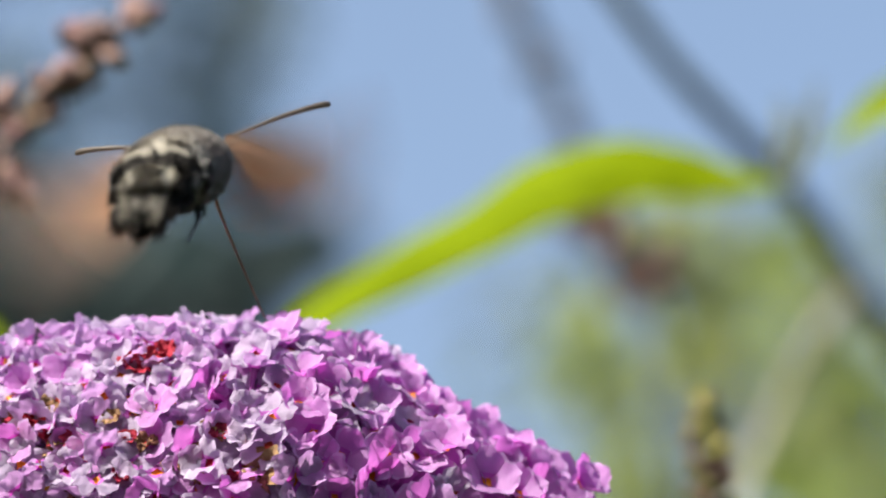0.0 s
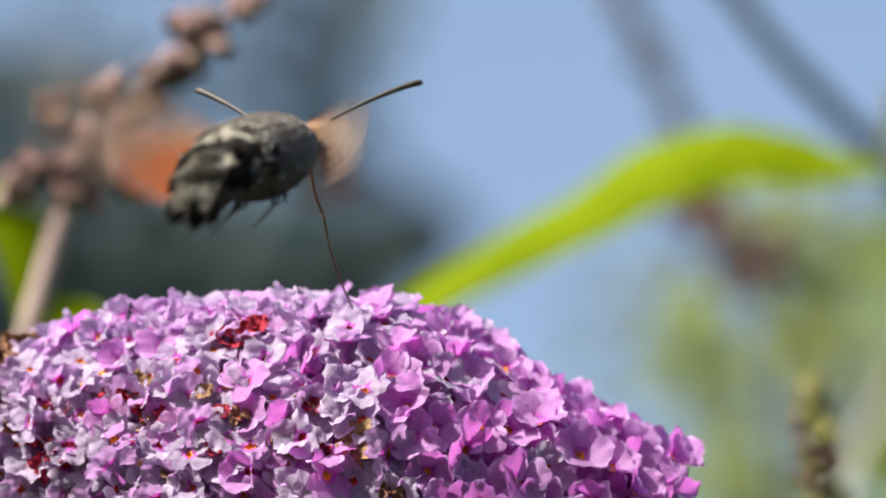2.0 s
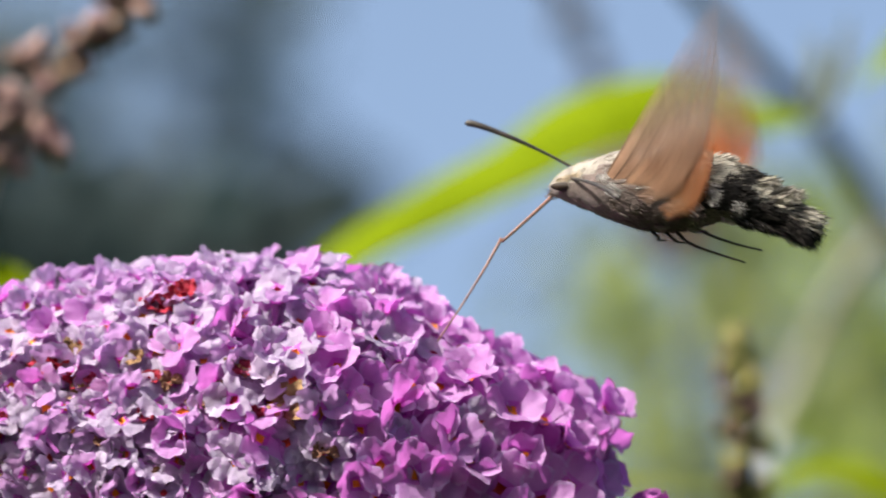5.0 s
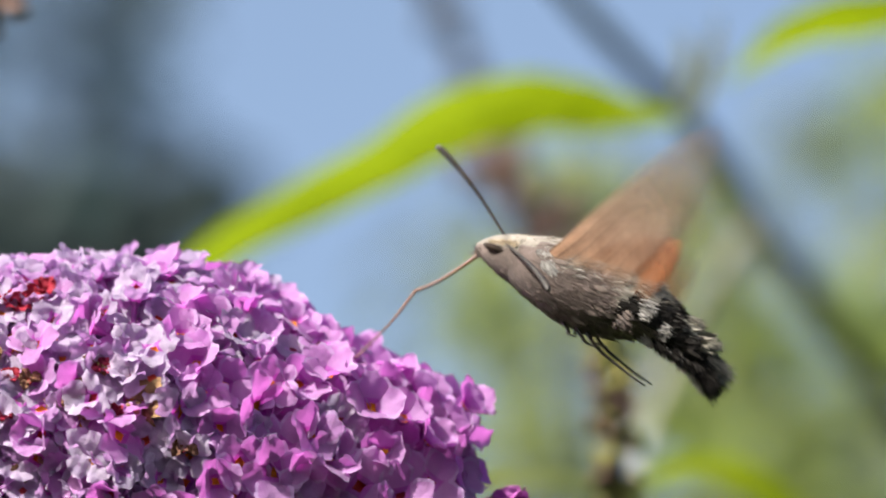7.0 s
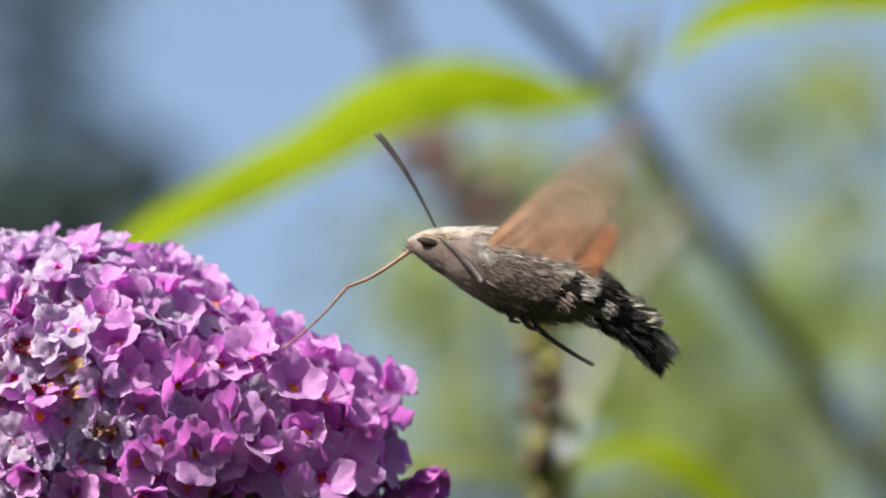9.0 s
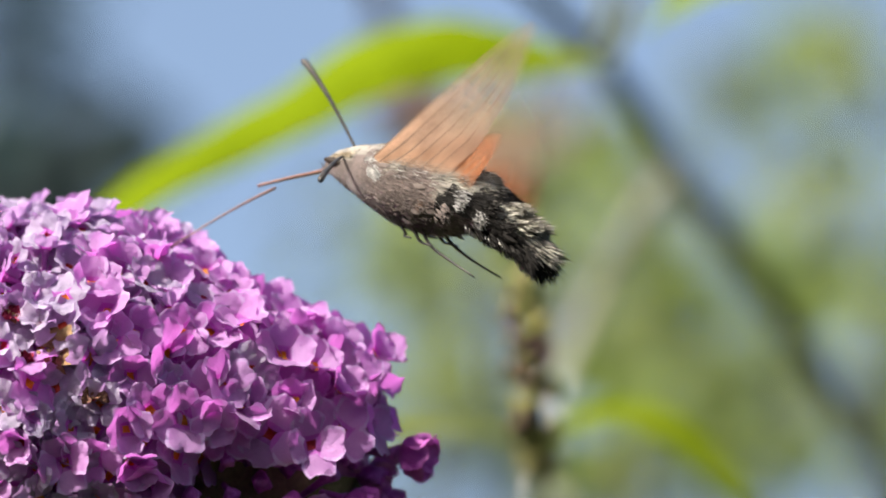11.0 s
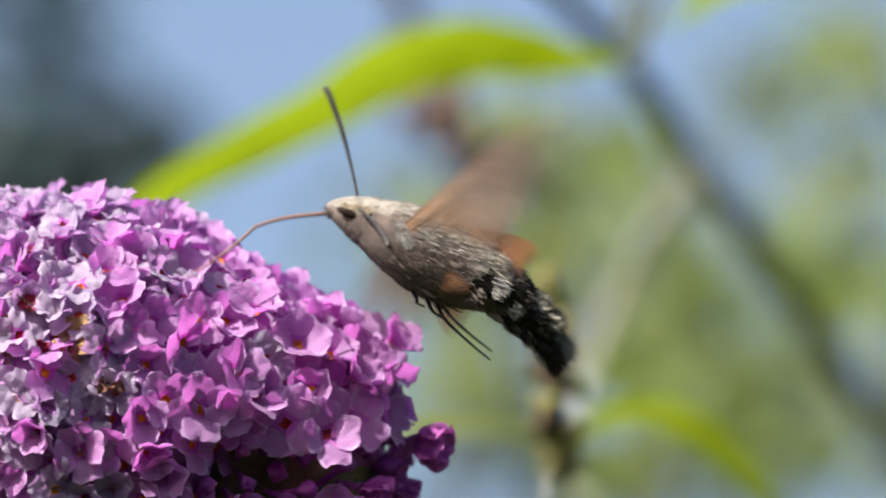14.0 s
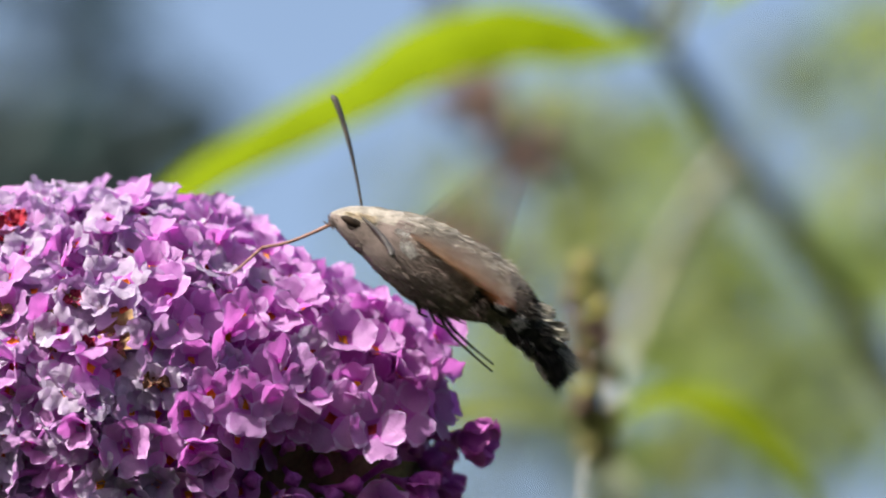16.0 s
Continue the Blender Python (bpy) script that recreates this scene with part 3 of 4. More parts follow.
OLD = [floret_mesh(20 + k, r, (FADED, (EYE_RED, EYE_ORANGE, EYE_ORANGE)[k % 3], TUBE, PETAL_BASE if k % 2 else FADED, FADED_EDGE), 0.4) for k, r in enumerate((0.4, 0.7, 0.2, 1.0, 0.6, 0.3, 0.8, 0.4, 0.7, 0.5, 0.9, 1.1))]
DEAD = [floret_mesh(40 + k, r, (WITHERED, EYE_RED, WITHERED, WITHERED, WITHERED), 1.0) for k, r in enumerate((0.9, 0.5, 1.2))]
RED = [floret_mesh(50 + k, r, (CRIMSON, EYE_RED, CRIMSON, CRIMSON, CRIMSON), 0.8) for k, r in enumerate((1.0, 0.7))]
CLOSED = [floret_mesh(60 + k, r, (HALF_OPEN, TUBE, TUBE, TUBE, HALF_OPEN), 0.3, 0.25) for k, r in enumerate((1.3, 1.5, 1.65, 1.4))]
BUDS = [bud_mesh(k) for k in range(4)]


def surface(x, a, inset=0.0):
    """Point and outward direction on the panicle at x along it and a round it."""
    f = (x - AX0.x) / (AX1.x - AX0.x)
    c = AX0 + (AX1 - AX0) * f
    r = lerp_table(PROFILE, x)
    slope = (lerp_table(PROFILE, x + 1) - lerp_table(PROFILE, x - 1)) / 2
    t = (AX1 - AX0).normalized()
    u = t.cross(Vector((0, 1, 0))).normalized()
    if u.z < 0:
        u = -u
    v = t.cross(u)
    o = u * math.cos(a) + v * math.sin(a)
    n = (o - t * max(-1.6, min(1.2, slope))).normalized()
    return c + o * (r - inset), n


core = bmesh.new()
rings = []
for i in range(31):
    x = -92 + i * 86.8 / 30
    rings.append([core.verts.new((surface(x, 2 * math.pi * k / 20, 4.2 + fl.uniform(0, 1.2))[0] - BASE) / 1000) if lerp_table(PROFILE, x) > 6.5
                  else core.verts.new((surface(x, 2 * math.pi * k / 20, lerp_table(PROFILE, x) * 0.7)[0] - BASE) / 1000) for k in range(20)])
for a, b in zip(rings, rings[1:]):
    for k in range(20):
        core.faces.new((a[k], a[(k + 1) % 20], b[(k + 1) % 20], b[k])).material_index = 1 if a[0].co.x > 0.068 and 5 <= k <= 15 else 0
part("flower_core", core, (TUBE, CALYX), panicle, "dark mass of flower tubes and stalks")
stalk = spline([Vector((0.012, 0, 0)), Vector((0, 0, 0)), Vector((-0.02, 0.005, -0.03)), Vector((-0.06, 0.01, -0.4)), Vector((-0.08, 0.05, -1.0)), W.inverted().to_3x3() @ (Vector((-0.12, 0.80, -0.02)) - panicle.matrix_world.translation)], 30)
part("stem", tube(bmesh.new(), stalk, lambda f: 0.002 + 0.003 * f, 8, 0.04), GREEN_BARK, panicle)

# scatter the florets: an outer coat, and a deeper one that fills the gaps between them
placed = []
for coat in (0, 1):
    for tries in range(26000):
        x = fl.uniform(-92, -4.7)
        a = fl.uniform(-math.pi, math.pi)
        if fl.random() > lerp_table(PROFILE, x) / 27:
            continue
        p, n = surface(x, a, fl.uniform(-0.9, 0.9) + 1.9 * coat)
        near = lerp_table([(-92, 2.5), (-45, 2.6), (-30, 3.3), (-20, 3.7), (-5, 3.7)], x) - 0.4 * coat
        if all((p - q).length > near for q, *_ in placed):
            placed.append((p, n, x, a, coat))
front = sorted(placed, key=lambda e: e[4] - (-e[1].y + 0.75 * e[1].z + 0.01 * e[2]))
rest = bmesh.new()
for i, (p, n, x, a, coat) in enumerate(front):
    stray = lerp_table([(-92, .42), (-40, .40), (-24, .32), (0, .30)], x)
    n2 = (n + Vector((fl.gauss(0, stray), fl.gauss(0, stray), fl.gauss(0, stray)))).normalized()
    groove = -25 < x < -6 and -0.30 < n.z < 0.10 and n.y < 0.2
    if groove:
        p = p - n * 1.6 * (1 - abs(n.z + 0.10) / 0.20)
    deep = -25 < x < -5 and -0.30 < n.z < 0.10 and n.y < 0.2 and fl.random() < 0.7
    # underside of the tip: dark buds and florets also stand for its shade
    low_tip = x > -15 and n.z < -0.05
    if deep:
        me = fl.choice(BUDS)
        p = p - n * fl.uniform(0.6, 2.4)
    elif x < -81.5 or x < -38 and n.z < 0.55 and fl.random() < 0.03:
        me = fl.choice(DEAD)
    elif low_tip and fl.random() < 0.80 or x > -5.6:
        me = fl.choice(BUDS + CLOSED)
        p = p + n * fl.uniform(0, 1.5)
        n2 = (n2 + 0.5 * (AX1 - AX0).normalized()).normalized()
    elif fl.random() < lerp_table([(-93, 0.98), (-60, 0.9), (-45, 0.66), (-32, 0.32), (-20, 0.06), (5, 0)], x):
        me = fl.choice(OLD)
    else:
        me = fl.choice(FRESH)
    size = fl.uniform(0.74, 0.96) * lerp_table([(-93, 0.72), (-55, 0.75), (-35, 0.86), (-15, 0.94), (5, 0.9)], x)
    m = Matrix.Translation((p - BASE) / 1000) @ toward(n2).to_4x4() @ pose(0, 0, 0, 0, 0, fl.uniform(0, 360)) @ Matrix.Scale(size, 4)
    if i < 330:
        ob = part("bud" if me in BUDS else "floret", me, None, panicle)
        ob.matrix_local = m
    else:
        tmp = me.copy()
        tmp.transform(m)
        off = 0 if me in FRESH else (5 if me in OLD else (10 if me in DEAD else (15 if me in BUDS else 16)))
        start = len(rest.faces)
        rest.from_mesh(tmp)
        rest.faces.ensure_lookup_table()
        for f in rest.faces[start:]:
            f.material_index += off
        bpy.data.meshes.remove(tmp)
for kx, kz, ky, tx, tz in ((-4.0, -17.0, 2, .8, .5), (-1.4, -28.6, 1, 1, -.1), (-4.6, -31.5, -1, 1, -.5), (-5.4, -21, 0, .9, .2), (-4.8, -24.5, 1, 1, 0), (-5.6, -34, -1, .9, -.6)):
    n2 = Vector((tx, -0.35, tz)).normalized()
    ob = part("floret" if kz > -18 else "bud", FRESH[8] if kz > -18 else (CLOSED[0] if kx == -1.4 else BUDS[1]), None, panicle)
    ob.matrix_local = Matrix.Translation((Vector((kx, ky, kz)) - BASE) / 1000) @ toward(n2).to_4x4() @ Matrix.Scale(0.75 if kz > -18 else 1.15, 4)
def on_front(x, z, me, label, size):
    """A single floret set into the front of the panicle."""
    f = (x - AX0.x) / (AX1.x - AX0.x)
    c, r = AX0 + (AX1 - AX0) * f, lerp_table(PROFILE, x)
    h = max(-0.95, min(0.95, (z - c.z) / r))
    n = Vector((0.1, -math.sqrt(1 - h * h), h))
    ob = part("floret", me, None, panicle, label)
    ob.matrix_local = Matrix.Translation((c + n * (r + 0.4) - BASE) / 1000) @ toward(n + Vector((0, 0, .25))).to_4x4() @ pose(0, 0, 0, 0, 0, x * 40) @ Matrix.Scale(size, 4)


for x, z in ((-55.8, -5.1), (-57.4, -5.9), (-54.2, -4.2), (-68.2, -11.9), (-69.6, -12.6), (-76, -14.2), (-74.5, -19), (-77, -20)):
    on_front(x, z, RED[int(-x) % 2], "crimson withered floret", 0.5)
for x, z in ((-49.3, -14.8), (-50.6, -15.8), (-66.9, -10.6), (-38, -21.5), (-63, -20)):
    on_front(x, z, DEAD[int(-x) % 3], "brown withered floret", 0.4)
for i in range(34):
    x = fl.uniform(-83, -44)
    me = fl.choice(DEAD + DEAD + RED)
    on_front(x, fl.uniform(-28, -7), me, "crimson withered floret" if me in RED else "brown withered floret", fl.uniform(0.26, 0.42))
tagged(part("florets_behind", rest, (PETAL, EYE_ORANGE, TUBE, PETAL_BASE, PETAL_EDGE, FADED, EYE_ORANGE, TUBE, PETAL_BASE, FADED_EDGE, WITHERED, EYE_RED, WITHERED, WITHERED, WITHERED, BUD, HALF_OPEN, TUBE, TUBE, TUBE, HALF_OPEN), panicle), kind="stuff")

# ---- the moth ----
moth = thing("hummingbird_hawk_moth", Matrix(), "hovering grey-brown hawk moth with orange hindwings and black tail", "moth")
mr = random.Random(5)
# x forward, y to its left, z up; mm along the body: half-width, half-height, centre height
SHAPE = [(-14.6, 2.0, 0.8, -1.0), (-13.4, 2.8, 1.2, -0.4), (-11.5, 3.7, 1.7, 0.5), (-9.2, 4.4, 2.2, 1.25), (-6.9, 4.8, 2.75, 1.8), (-4.6, 5.0, 3.3, 2.0), (-1.5, 5.2, 4.3, 1.6), (1.5, 5.4, 4.6, 1.15),
         (4.6, 5.4, 4.6, 1.05), (7.3, 5.1, 4.2, 1.1), (9.4, 4.4, 3.65, 1.0), (11.2, 3.5, 2.95, 0.85), (12.4, 3.1, 2.7, 0.75), (13.6, 2.65, 2.2, 0.6), (14.8, 2.1, 1.65, 0.4), (15.6, 1.5, 1.15, 0.2), (16.1, 0.9, 0.7, 0.05), (16.4, 0.3, 0.3, 0.0)]


def body_at(x, a):
    w, h, c = (lerp_table([(s[0], s[i]) for s in SHAPE], x) for i in (1, 2, 3))
    return Vector((x, w * math.cos(a), c + h * math.sin(a)))


def hair(bm, p, d, length, width, slot):
    """A flat tapering tuft of scales."""
    s = d.cross(Vector((mr.uniform(-1, 1), mr.uniform(-1, 1), mr.uniform(-1, 1)))).normalized() * width
    q = p + d * length * 0.55 + Vector((0, 0, mr.uniform(-.1, .1)))
    a = [bm.verts.new(v / 1000) for v in (p - s, p + s, q + s * 0.8, q - s * 0.8, p + d * length)]
    bm.faces.new((a[0], a[1], a[2], a[3])).material_index = slot
    bm.faces.new((a[3], a[2], a[4])).material_index = slot


def lock_of_hair(bm, p, d, out, length, width, slot):
    """A broad lock: a bent, tapering ribbon that lies on the coat."""
    s = d.cross(out).normalized() * width
    rows = []
    for f, w, lift in ((0, .6, 0), (.35, 1, .09), (.7, .8, .06), (1, .12, -.02)):
        c = p + d * length * f + out * lift * length * 0.5
        rows.append((bm.verts.new((c - s * w) / 1000), bm.verts.new((c + out * width * 0.2 * w) / 1000), bm.verts.new((c + s * w) / 1000)))
    for a, b in zip(rows, rows[1:]):
        for k in (0, 1):
            bm.faces.new((a[k], a[k + 1], b[k + 1], b[k])).material_index = slot


def skin(x0, x1, slot_of, hairs, length, steps=14, pale=0.0, fluff=0.3, pale_slot=2, locks=0):
    """A stretch of the body with its coat of lying hairs."""
    bm = bmesh.new()
    rings = []
    for i in range(steps + 1):
        x = x0 + (x1 - x0) * i / steps
        rings.append([bm.verts.new(body_at(x, 2 * math.pi * k / 20) / 1000) for k in range(20)])
    for i, (a, b) in enumerate(zip(rings, rings[1:])):
        for k in range(20):
            bm.faces.new((a[k], a[(k + 1) % 20], b[(k + 1) % 20], b[k])).material_index = slot_of(x0 + (x1 - x0) * (i + .5) / steps, 2 * math.pi * (k + .5) / 20)
    if x0 < -14 or x1 > 16:
        bm.faces.new(rings[0][::-1] if x0 < -14 else rings[-1])
    for i in range(hairs):
        x, a = mr.uniform(x0, x1), mr.uniform(0, 2 * math.pi)
        p = body_at(x, a)
        out = Vector((0, p.y, p.z - 1.2)).normalized()
        # locks of hair lie together
        lock = math.sin(x * 2.3 + 5 * a) * math.sin(a * 9 - x * 1.1)
        up = 1.6 if math.sin(a) > 0.3 else 0.7
        d = (Vector((-1, 0, 0)) + out * mr.uniform(0.02, fluff) * up * (1 + 0.6 * lock) + Vector((0, mr.gauss(0, .12) + 0.12 * lock, mr.gauss(0, .12)))).normalized()
        white = pale and math.sin(a) > 0.15 and mr.random() < pale * (1 + lock)
        hair(bm, p * 0.995, d, length * up ** 0.5 * mr.uniform(0.6, 1.3), mr.uniform(0.018, 0.045), pale_slot if white else slot_of(x + mr.gauss(0, .5), a + mr.gauss(0, .15)))
    for i in range(locks):
        x, a = mr.uniform(x0, x1), mr.uniform(0, 2 * math.pi)
        p = body_at(x, a)
        out = Vector((0, p.y, p.z - 1.2)).normalized()
        d = (Vector((-1, 0, 0)) + out * mr.uniform(-0.02, 0.10) + Vector((0, mr.gauss(0, .16), mr.gauss(0, .16)))).normalized()
        lock_of_hair(bm, p * 0.99, d, out, mr.uniform(1.4, 2.6), mr.uniform(0.16, 0.34), slot_of(x + mr.gauss(0, .8), a + mr.gauss(0, .22)))
    return bm


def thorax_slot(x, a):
    """Grey back, mauve-brown sides; back lightened for sun, sides darkened for shade."""
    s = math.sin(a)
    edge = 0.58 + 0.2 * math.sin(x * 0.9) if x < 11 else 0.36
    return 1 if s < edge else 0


def abdomen_slot(x, a):
    """Grey base, black sides and end, brown belly; cream top holds painted sunlight."""
    s = math.sin(a)
    if s < -0.72:
        return 1
    if x > -1.2 - 4.0 * s and s > -0.1:
        return 4 if s > 0.6 else 0
    if x > -1.5:
        return 1
    if s > 0.5 and x > -6.6 + 4.0 * (1 - s):
        return 4
    # upper end takes the tail's sheen colour
    if s > 0.6 and x < -9.2:
        return 5
    if -0.72 < s < -0.45 and x > -8:
        return 1
    return 2


part("thorax", skin(-1.4, 11.4, thorax_slot, 13000, 0.9, pale=0.06, fluff=0.2, locks=90), (FUR_GREY, FUR_PALE, FUR_WHITE), moth, "grey-brown furry thorax, sunlit back and shaded mauve sides in its colours")
abdomen = part("abdomen", skin(-14.6, -1.0, abdomen_slot, 9000, 0.75, pale=0.02, fluff=0.10, pale_slot=0, locks=20), (FUR_GREY, FUR_PALE, FUR_BLACK, FUR_WHITE, FUR_CREAM, FUR_TAIL), moth, "black abdomen with grey base, painted sunlit cream top and white patches")
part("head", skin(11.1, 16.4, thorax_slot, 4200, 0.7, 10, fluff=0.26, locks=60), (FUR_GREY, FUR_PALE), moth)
bm = bmesh.new()
for i in range(4200):
    # the brush: narrow at its root, flat and fanned at its end, in ragged locks
    a, r = mr.uniform(0, 6.28), mr.random() ** 0.5
    side, high = r * math.cos(a), r * math.sin(a)
    drop = mr.uniform(0, 2.6)
    p = Vector((-11.4 - drop, 2.7 * side, 0.5 - 0.5 * drop + 0.95 * high))
    ragged = 1 + 0.18 * math.sin(9 * side) + 0.10 * math.sin(23 * side + 4 * high) - 0.22 * abs(side)
    d = Vector((-1, 0.46 * side, -0.55 + 0.60 * high)).normalized()
    # upper middle hairs take the sheen colour, the others stay black
    hair(bm, p, d, mr.uniform(2.0, 3.6) * ragged, mr.uniform(0.05, 0.12), 1 if high > 0.25 and abs(side) < 0.75 and mr.random() < 0.85 else 0)
part("tail_tuft", bm, (FUR_BLACK, FUR_TAIL), abdomen, "black fanned tail tuft")
# tufts along the side: place, height round the body in degrees, fur, size
TUFTS = [(-3.4, 62, FUR_GREY, 0.9), (-4.6, 14, FUR_SILVER, 0.9), (-8.0, -4, FUR_SILVER, 0.5), (-3.0, -22, FUR_PALE, 0.8), (-7.6, -46, FUR_BLACK, 1.2), (-9.4, -46, FUR_BLACK, 1.3),
         (-9.0, -58, FUR_WHITE, 0.75), (-6.4, -60, FUR_WHITE, 0.5), (-11.2, -40, FUR_BLACK, 1.3), (-12.6, -78, FUR_WHITE, 1.5), (-11.0, -62, FUR_WHITE, 1.0), (-11.0, -50, FUR_WHITE, 0.7), (-12.6, -38, FUR_BLACK, 1.2),
         (-8.6, 38, FUR_BLACK, 0.7), (-11.0, 30, FUR_BLACK, 0.8), (-11.8, 66, FUR_TAIL, 1.3), (-11.6, 90, FUR_TAIL, 1.3), (-9.6, 84, FUR_TAIL, 1.1)]
for s in (1, -1):
    for x, high, mt, size in TUFTS:
        bm = bmesh.new()
        for i in range(120):
            a = radians(high + mr.gauss(0, 9))
            p = body_at(x + mr.gauss(0, .4), a)
            p.y *= s
            out = Vector((0, s * math.cos(a), math.sin(a)))
            d = (Vector((-0.85, mr.gauss(0, .1), -0.12 + mr.gauss(0, .1))) + out * (0.8 if mt is FUR_WHITE else 0.42)).normalized()
            hair(bm, p * 0.98, d, size * mr.uniform(1.2, 2.0), mr.uniform(0.06, 0.13), 0)
        part("side_tuft", bm, mt, abdomen)
    # pale streaks of the collar behind the head
    for x, high in ((9.4, 32), (8.2, 14)):
        bm = bmesh.new()
        for i in range(160):
            a = radians(high + mr.gauss(0, 4))
            p = body_at(x - mr.uniform(0, 1.6), a)
            p.y *= s
            hair(bm, p, Vector((-0.8, s * 0.22, -0.42 + mr.gauss(0, .1))).normalized(), mr.uniform(0.8, 1.5), 0.07, 0)
        part("collar_tuft", bm, FUR_SILVER, moth)
for s in (1, -1):
    part("eye", blob(bmesh.new(), Vector((13.7, s * 2.52, 0.85)) / 1000, (0.0017, 0.0004, 0.0005), Euler((0, radians(6), 0)).to_matrix(), 0, 14, 9), EYE_DARK, moth, "dark shiny compound eye")
    # pale brow that overhangs the eye
    bm = bmesh.new()
    for i in range(260):
        x = mr.uniform(12.0, 15.2)
        p = body_at(x, radians(mr.gauss(36, 4)))
        p.y *= s
        hair(bm, p, Vector((-0.75, s * 0.55, -0.05 + mr.gauss(0, .15))).normalized(), mr.uniform(0.5, 0.95), 0.07, 0)
    part("brow", bm, FUR_TAN, moth, "pale tan brow over the eye")
    bm = bmesh.new()
    for i in range(120):
        hair(bm, Vector((15.1, s * 0.9, -0.6)) + Vector((mr.gauss(0, .4), mr.gauss(0, .25), mr.gauss(0, .25))), Vector((0.9, s * 0.1, 0.22)).normalized(), mr.uniform(0.5, 0.9), 0.1, 0)
    part("palp", bm, FUR_PALE, moth)
    for x, reach, drop in ((4.0, -3.0, -3.9), (2.0, -4.0, -3.8), (0.5, -9.0, -5.3)):
        pts = spline([Vector((x, s * 2.0, -2.6)) / 1000, Vector((x - 2.0, s * 2.5, -3.9)) / 1000, Vector((x + reach * .6, s * 2.5, (drop - 4.2) / 2)) / 1000, Vector((x + reach, s * 2.8, drop)) / 1000], 12)
        part("leg", tube(bmesh.new(), pts, lambda f: 0.00024 - 0.00014 * f, 6), CHITIN, moth)


def antenna_mesh():
    """Along +X, thickening to a club with a hooked tip; 13 mm."""
    return tube(bmesh.new(), spline([Vector((0, 0, 0)), Vector((0.004, 0, 0.0003)), Vector((0.009, 0, 0.0004)), Vector((0.0136, 0, 0.0)), Vector((0.0143, 0, -0.0003))], 20),
                lambda f: lerp_table([(0, .15), (.3, .19), (.55, .31), (.76, .40), (.9, .33), (1, .06)], f) / 1000, 7)


antennae = [part("antenna", antenna_mesh(), CHITIN, moth, "dark clubbed antenna") for s in (1, -1)]
tongue = part("proboscis", tube(bmesh.new(), spline([Vector((0, 0, 0)), Vector((0.003, 0, 0.0003)), Vector((0.006, 0, 0.0004)), Vector((0.0088, 0, 0.0))], 12), lambda f: 0.00024 - 0.00006 * f, 8), TONGUE, moth)
tongue_tip = part("proboscis_tip", tube(bmesh.new(), spline([Vector((0, 0, 0)), Vector((0.004, 0, 0.0004)), Vector((0.009, 0, 0.0003)), Vector((0.0140, 0, -0.0002))], 14), lambda f: 0.00018 - 0.00010 * f, 8), TONGUE, moth)


VEINS = (0, 0.035, 0.17, 0.20, 0.33, 0.355, 0.49, 0.515, 0.65, 0.675, 0.81, 0.835, 1)


def wing_mesh(s, span, chord, lead, trail):
    """A wing along +Y (s = 1) or -Y: outline from leading and trailing edges, with raised veins; upper scales in slot 0, lower in slot 1, veins in slot 2."""
    bm = bmesh.new()
    n, c = 18, len(VEINS) - 1
    for side in (0, 1):
        rows = []
        for i in range(n + 1):
            f = i / n
            a, b = lerp_table(lead, f) * chord, lerp_table(trail, f) * chord
            row = []
            for k, g in enumerate(VEINS):
                rib = 0.05 if k % 4 < 2 else -0.05
                z = rib * (1 - f * .5) + 0.5 * math.sin(f * 2.5) * (1 - g) - 0.07 * side * (0 < k < c and i < n)
                row.append(bm.verts.new(Vector((a + (b - a) * g, s * span * f, z)) / 1000))
            rows.append(row)
        for p, q in zip(rows, rows[1:]):
            for k in range(c):
                bm.faces.new((p[k], p[k + 1], q[k + 1], q[k])).material_index = 2 if k % 2 == 0 else side
    bmesh.ops.remove_doubles(bm, verts=bm.verts[:], dist=1e-6)
    return bm


FORE = ([(0, .05), (.3, .08), (.7, .07), (.92, .03), (1, -.03)], [(0, -.52), (.15, -.70), (.4, -.70), (.7, -.50), (.9, -.24), (1, -.06)])
HIND = ([(0, .3), (.3, .45), (.7, .30), (.95, .0), (1, -.12)], [(0, -.55), (.3, -.78), (.65, -.62), (.9, -.38), (1, -.2)])
forewings = [part("forewing", wing_mesh(s, 24.0, 11.0, *FORE), (FORE_UP, FORE_LOW, WING_VEIN), moth, "brown forewing with tan underside blurred in flight") for s in (1, -1)]
hindwings = [part("hindwing", wing_mesh(s, 12.2, 6.6, *HIND), (HIND_UP, HIND_LOW, WING_VEIN), moth, "orange hindwing") for s in (1, -1)]

